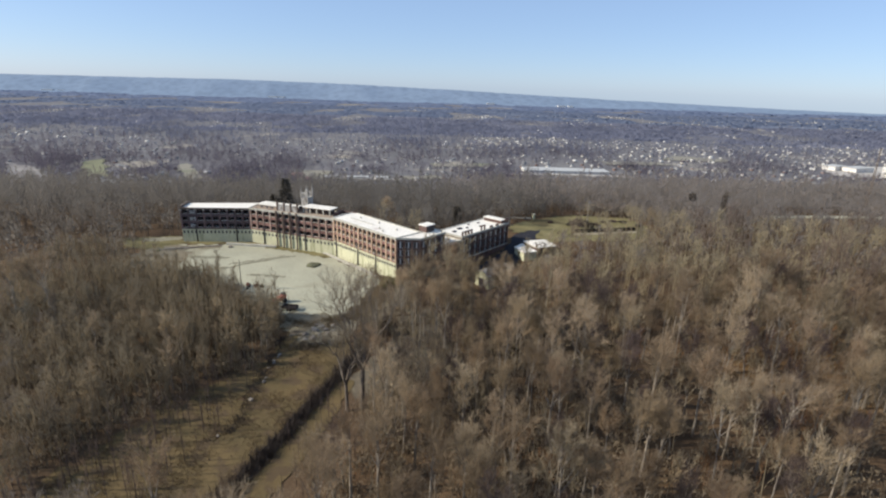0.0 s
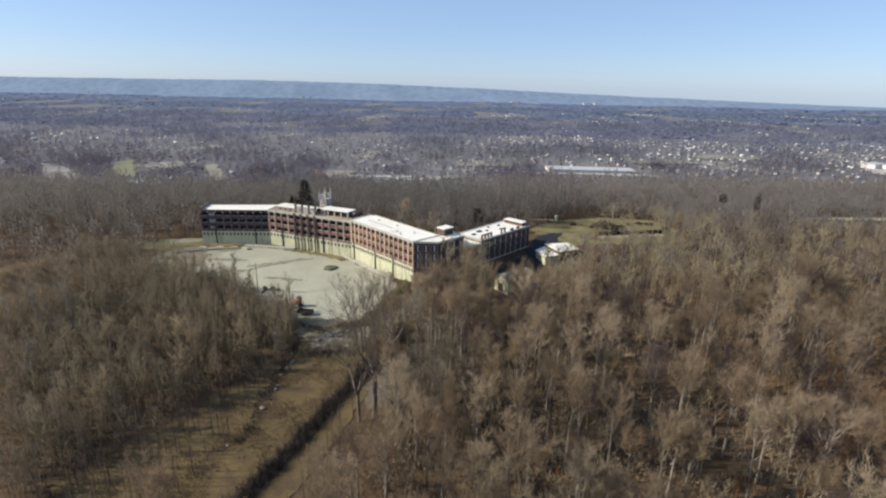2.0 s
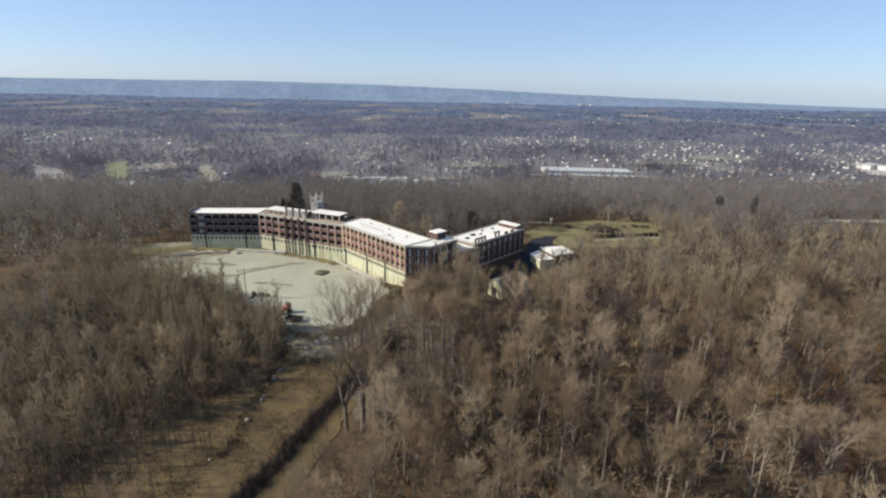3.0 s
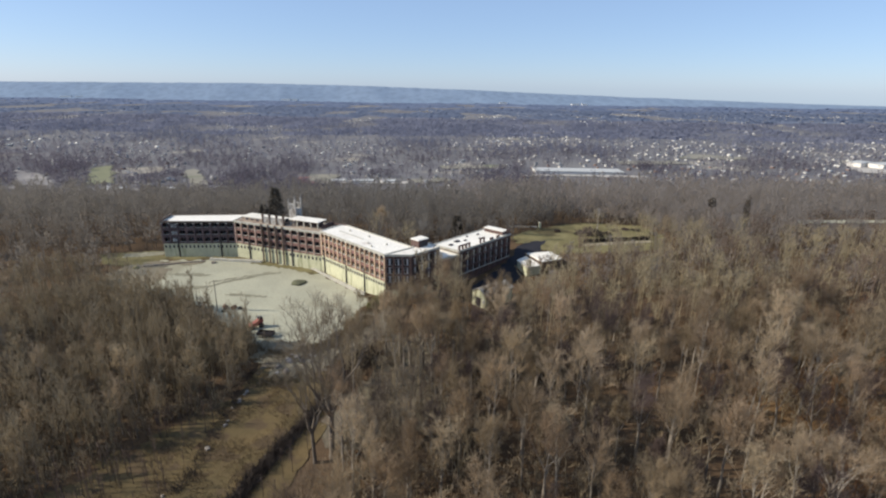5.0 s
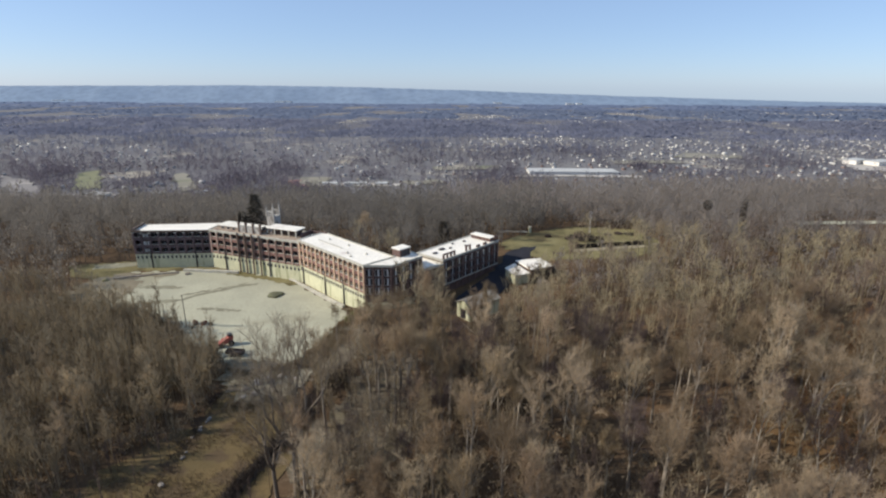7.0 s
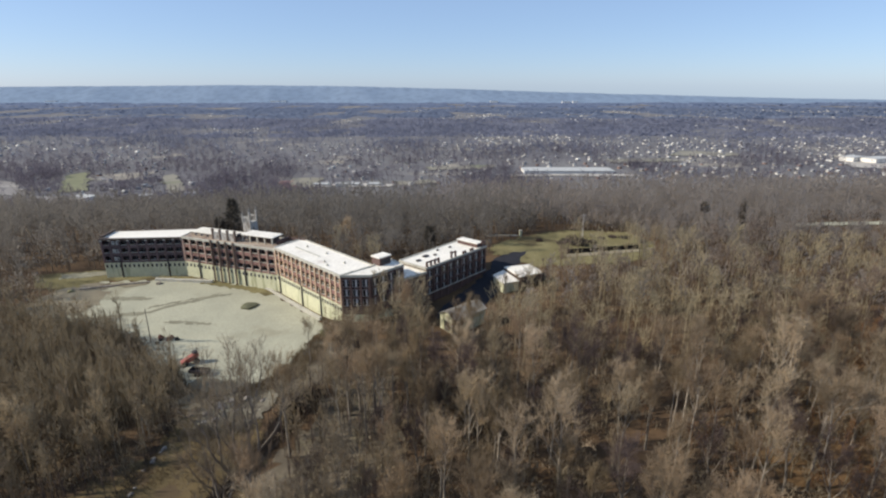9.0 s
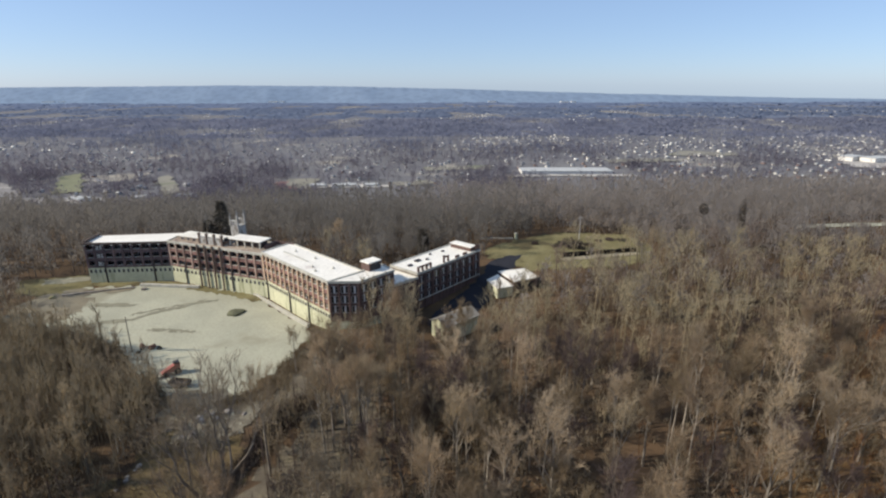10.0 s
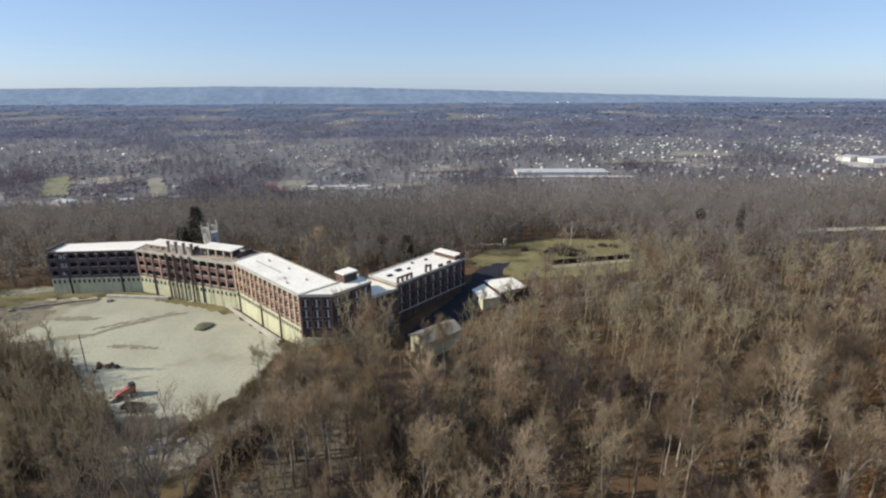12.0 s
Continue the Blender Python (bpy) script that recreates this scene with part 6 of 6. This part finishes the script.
# ---- the valley: fields, town trees and houses ----
VALLEY_GROUND = [
    ("field", [(-492, 713), (-572, 844), (-557, 874), (-462, 727)], M_FIELD, "yellow-green field among far houses"),
    ("field", [(-342, 698), (-409, 812), (-418, 867), (-328, 722)], M_TANFIELD, "pale tan and green field among far houses"),
    ("street", [(-560, 640), (-590, 690), (-500, 692), (-406, 688), (-300, 690), (-290, 680), (-381, 655)], M_LOT, "grey street and lots at the foot of the slope"),
    ("lot", [(-577, 699), (-671, 814), (-610, 785), (-517, 693)], M_LOT, "pale grey lot among far houses"),
    ("lot", [(-213, 745), (-224, 789), (-204, 789), (-181, 733)], M_CLAY, "red clay lot at the edge of the town"),
    ("lot", [(-200, 748), (-214, 812), (-170, 812), (-160, 735)], M_TANFIELD, "tan bare lot beside red clay"),
    ("lot", [(443, 1045), (503, 1121), (600, 1085), (575, 1040)], M_TANFIELD, "tan bare lot among far houses"),
    ("lot", [(690, 905), (757, 1041), (900, 1053), (800, 880)], M_PALEGROUND, "pale paved lot round far warehouses"),
    ("lot", [(-180, 768), (-58, 760), (-58, 742), (-180, 744)], M_PALEGROUND, "pale paved strip at the foot of the slope"),
    ("lot", [(-60, 775), (-5, 790), (0, 765), (-50, 752)], M_TANFIELD, "pale tan yard beside white row buildings"),
    ("lot", [(105, 826), (300, 826), (305, 812), (105, 812)], M_PALEGROUND, "pale paved apron before a long warehouse"),
    ("lot", [(-20, 905), (90, 925), (95, 885), (-15, 870)], M_TANFIELD, "tan street and yards among far houses"),
    ("lot", [(300, 985), (420, 1010), (430, 960), (310, 945)], M_TANFIELD, "tan street and yards among far houses")]
for k, (nm, poly, mt, lab) in enumerate(VALLEY_GROUND):
    tagged(patch(nm, poly, mt, step=25, lift=1.2, rough=5, seed=40 + k), lab, nm, kind="structure")
FIELDS = [g[1] for g in VALLEY_GROUND] + [[(115, 812), (300, 812), (300, 885), (115, 885)]]


def warehouse(x, y, w, d, h, turn, label):
    ob = tagged(root("warehouse", pose(x, y, float(land(x, y)) - 1, 0, 0, turn)), label, "warehouse")
    part("wall", boxes(((-w / 2, -d / 2, 0), (w / 2, d / 2, h))), M_HOUSE_WALLS[0], ob)
    part("roof", boxes(((-w / 2 - 0.5, -d / 2 - 0.5, h + 0.01), (w / 2 + 0.5, d / 2 + 0.5, h + 0.9))), M_HOUSE_ROOFS[2], ob)


warehouse(203, 856, 138, 36, 4.5, -1, "long white-roofed warehouse in the valley")
for x, y, w, d, a in ((785, 973, 50, 26, 20), (842, 946, 42, 30, 15), (888, 1000, 60, 26, 25), (800, 905, 36, 22, 10), (752, 990, 40, 22, 30)):
    warehouse(x, y, w, d, 9, a, "white-roofed warehouse in the valley")
for x, y, w in ((985, 4270, 60), (1060, 4280, 40), (-1297, 4270, 70), (-1230, 4280, 40), (-3050, 4280, 90), (-2950, 4290, 50), (420, 4270, 60)):
    warehouse(x, y, w, 30, 16, 0, "white block at the foot of the far hills")
for x, w in ((-158, 20), (-122, 32), (-86, 18)):
    warehouse(x, 752, w, 12, 4, 4, "low white row building at the foot of the slope")
warehouse(-305, 697, 29, 9, 4, 8, "long low white-roofed shed at the foot of the slope")
warehouse(-430, 670, 26, 15, 6, -20, "broad pale-roofed barn at the foot of the slope")
warehouse(-362, 681, 15, 10, 5, 15, "grey-roofed shed at the foot of the slope")


def gable_house(w, d, h, r):
    """Walls and roof as two meshes round the origin."""
    wall = ([(-w, -d, -1), (w, -d, -1), (w, d, -1), (-w, d, -1), (-w, -d, h), (w, -d, h), (w, d, h), (-w, d, h), (-w, 0, r), (w, 0, r)],
            [(0, 1, 5), (0, 5, 4), (1, 2, 6), (1, 6, 5), (2, 3, 7), (2, 7, 6), (3, 0, 4), (3, 4, 7), (4, 8, 7), (5, 6, 9)])
    e = 0.6
    roof = ([(-w - e, -d - e, h - 0.3), (w + e, -d - e, h - 0.3), (w + e, 0, r + 0.25), (-w - e, 0, r + 0.25), (w + e, d + e, h - 0.3), (-w - e, d + e, h - 0.3), (-w - e, -d - e, h - 0.6), (w + e, -d - e, h - 0.6), (w + e, d + e, h - 0.6), (-w - e, d + e, h - 0.6)],
            [(0, 1, 2), (0, 2, 3), (3, 2, 4), (3, 4, 5), (6, 8, 7), (6, 9, 8), (0, 6, 7), (0, 7, 1), (5, 4, 8), (5, 8, 9), (0, 3, 6), (3, 5, 9), (3, 9, 6), (1, 7, 2), (2, 8, 4), (2, 7, 8)])
    return wall, roof


rng_town = random.Random(21)
HOUSE_KINDS = []
for i in range(12):
    wl, rf = gable_house(rng_town.uniform(3.8, 6), rng_town.uniform(3.0, 4), rng_town.uniform(2.8, 4.6), rng_town.uniform(5.6, 6.8))
    HOUSE_KINDS.append((wl, rf, mesh_of("wall", *wl, M_HOUSE_WALLS[(0, 3, 1, 2, 0, 3)[i % 6]]), mesh_of("roof", *rf, M_HOUSE_ROOFS[(0, 2, 0, 0, 1)[i % 5]])))
houses_far = []
n_near = 0
for i in range(-110, 111):
    for j in range(100):
        x0, y0 = i * 32 + (j % 2) * 12, 620 + j * 25
        x, y = x0 + 0.12 * (y0 - 660) + rng_town.uniform(-17, 17), y0 - 0.05 * x0 + rng_town.uniform(-11, 11)
        if y < foot(x, y) + 40 or abs(x) > y * 0.92 or y > 3300 or any(inside(p, x, y) for p in FIELDS):
            continue
        keep = (0.46 if y < 1300 else 0.03) + 0.9 * noise.noise((x * 0.004, y * 0.003, 2)) + 0.7 * noise.noise((x * 0.014, y * 0.009, 4)) + (0.85 if x > 0.05 * y and y < 1500 else 0.45 if x > -0.2 * y and y < 1300 else 0.1 if x > -0.55 * y and y < 1300 else 0.08 if x > 0 else 0.1 if y < 1050 else -0.1)
        if rng_town.random() > keep or (noise.noise((x * 0.006, y * 0.004, 9)) > 0.12 and rng_town.random() < (0.75 if x < 0 else 0.35)):
            continue
        turn = rng_town.choice((7, 97)) + rng_town.uniform(-8, 8)
        if y < 960 and n_near < 295:
            n_near += 1
            wl, rf, wm, rm = HOUSE_KINDS[rng_town.randrange(12)]
            ob = tagged(root("house", pose(x, y, float(land(x, y)), 0, 0, turn) @ Matrix.Scale(rng_town.uniform(0.45, 0.72), 4)), "small suburban house with a pitched roof in the valley", "house", "suburban houses")
            hang("wall", wm, ob)
            hang("roof", rm, ob)
        else:
            houses_far.append((x, y, turn))
VS, FS, k = [], [], 0
for x, y, turn in houses_far:
    wl, rf, *_ = HOUSE_KINDS[rng_town.randrange(12)]
    c, n = math.cos(radians(turn)), math.sin(radians(turn))
    r = np.array(((c, n, 0), (-n, c, 0), (0, 0, 1)))
    grow = rng_town.uniform(0.4, 0.72) if x > 0 else rng_town.uniform(0.34, 0.62)
    for v, f in (wl, rf):
        VS.append(np.array(v) * grow @ r + np.array((x, y, float(land(x, y)))))
        FS.append(np.array(f) + k)
        k += len(v)
tagged(new("far_houses", mesh_of("far_houses", np.concatenate(VS), np.concatenate(FS), M_HOUSES)), "scattered pale houses across the wide valley", "houses", kind="stuff")

TOWN = [puff_tree(60 + i, h, w, 26, 0.72) for i, (h, w) in enumerate(((11, 3.6), (13, 4.2), (9, 3.2), (10, 4.4), (14, 3.6)))]
TOWN_FAR = [puff_tree(70 + i, h, w, 12, 1.1) for i, (h, w) in enumerate(((11, 4.2), (12, 5.0), (9, 4.4)))]
town_places, haze_places = [], []
for _ in range(42000):
    y = 600 + rng_town.random() ** 1.3 * 1500
    x = rng_town.uniform(-0.92, 0.92) * y
    if y < foot(x, y) or any(inside(p, x, y) for p in FIELDS):
        continue
    clump = 0.45 + 1.7 * noise.noise((x * 0.006, y * 0.004, 9)) + 0.7 * noise.noise((x * 0.02, y * 0.012, 3)) - (0.3 if x > 0 and y < 1400 else 0.15 if x > -0.45 * y and y < 1300 else 0)
    if rng_town.random() < max(0.2, clump + 0.08):
        (town_places if y + rng_town.uniform(-200, 200) < 1150 else haze_places).append((x, y, rng_town.uniform(0.65, 1.25)))
for cx, cy, n, rx, ry in ((-425, 745, 90, 28, 45), (-300, 760, 50, 22, 30), (-600, 850, 60, 40, 40), (-110, 800, 40, 40, 14), (330, 900, 60, 40, 20)):
    for _ in range(n):
        x, y = cx + rng_town.gauss(0, rx * 0.6), cy + rng_town.gauss(0, ry * 0.6)
        if not any(inside(p, x, y) for p in FIELDS):
            town_places.append((x, y, rng_town.uniform(0.9, 1.4)))
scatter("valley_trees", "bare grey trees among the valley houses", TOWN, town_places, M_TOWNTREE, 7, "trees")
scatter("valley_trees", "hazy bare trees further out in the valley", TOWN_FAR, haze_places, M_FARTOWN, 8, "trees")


def canopy(name, label, mat, y0, y1, step, jitter, low, high, thin, seed):
    """The uneven top of the valley's trees, as one bumpy sheet of crowns with gaps."""
    ys = [y0]
    while ys[-1] < y1:
        ys.append(ys[-1] * (1 + step))
    rng = np.random.default_rng(seed)
    na = 560
    ang = np.linspace(-0.97, 0.97, na)
    V = []
    for y in ys:
        x = ang * y + rng.uniform(-1, 1, na) * y * 0.0017
        yy = y + rng.uniform(-1, 1, na) * y * jitter
        keep = np.array([noise.noise((p * 0.0045, q * 0.0026, 6)) + 0.5 * noise.noise((p * 0.02, q * 0.012, 2)) for p, q in zip(x, yy)])
        tall = np.clip(thin + 1.5 * keep, 0.0, 1.0) * min(1, (y - y0) / (0.05 * y0))
        open_ground = np.array([any(inside(f, p, q) for f in FIELDS) for p, q in zip(x, yy)])
        tall = np.where(open_ground, 0.0, tall)
        z = land(x, yy) - 2.5 + tall * rng.uniform(low, high, na)
        V.append(np.stack([x, yy, z], 1))
    a = (np.arange(len(ys) - 1)[:, None] * na + np.arange(na - 1)[None, :]).ravel()
    F = np.concatenate([np.stack([a, a + 1, a + na + 1], 1), np.stack([a, a + na + 1, a + na], 1)])
    me = mesh_of(name, np.concatenate(V), F, mat)
    me.polygons.foreach_set("use_smooth", np.ones(len(me.polygons), dtype=bool))
    tagged(new(name, me), label, "trees", kind="stuff")


# three distance bands, each with more haze mixed into its colour
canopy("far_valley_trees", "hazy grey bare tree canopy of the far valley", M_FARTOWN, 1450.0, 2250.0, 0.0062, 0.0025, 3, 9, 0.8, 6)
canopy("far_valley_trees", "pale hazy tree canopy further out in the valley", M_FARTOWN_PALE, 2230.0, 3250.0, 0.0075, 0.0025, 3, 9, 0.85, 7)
canopy("far_valley_trees", "tree canopy at the foot of the hills, tinted haze blue", M_FARTOWN_BLUE, 3220.0, 4330.0, 0.009, 0.0025, 3, 9, 0.9, 8)
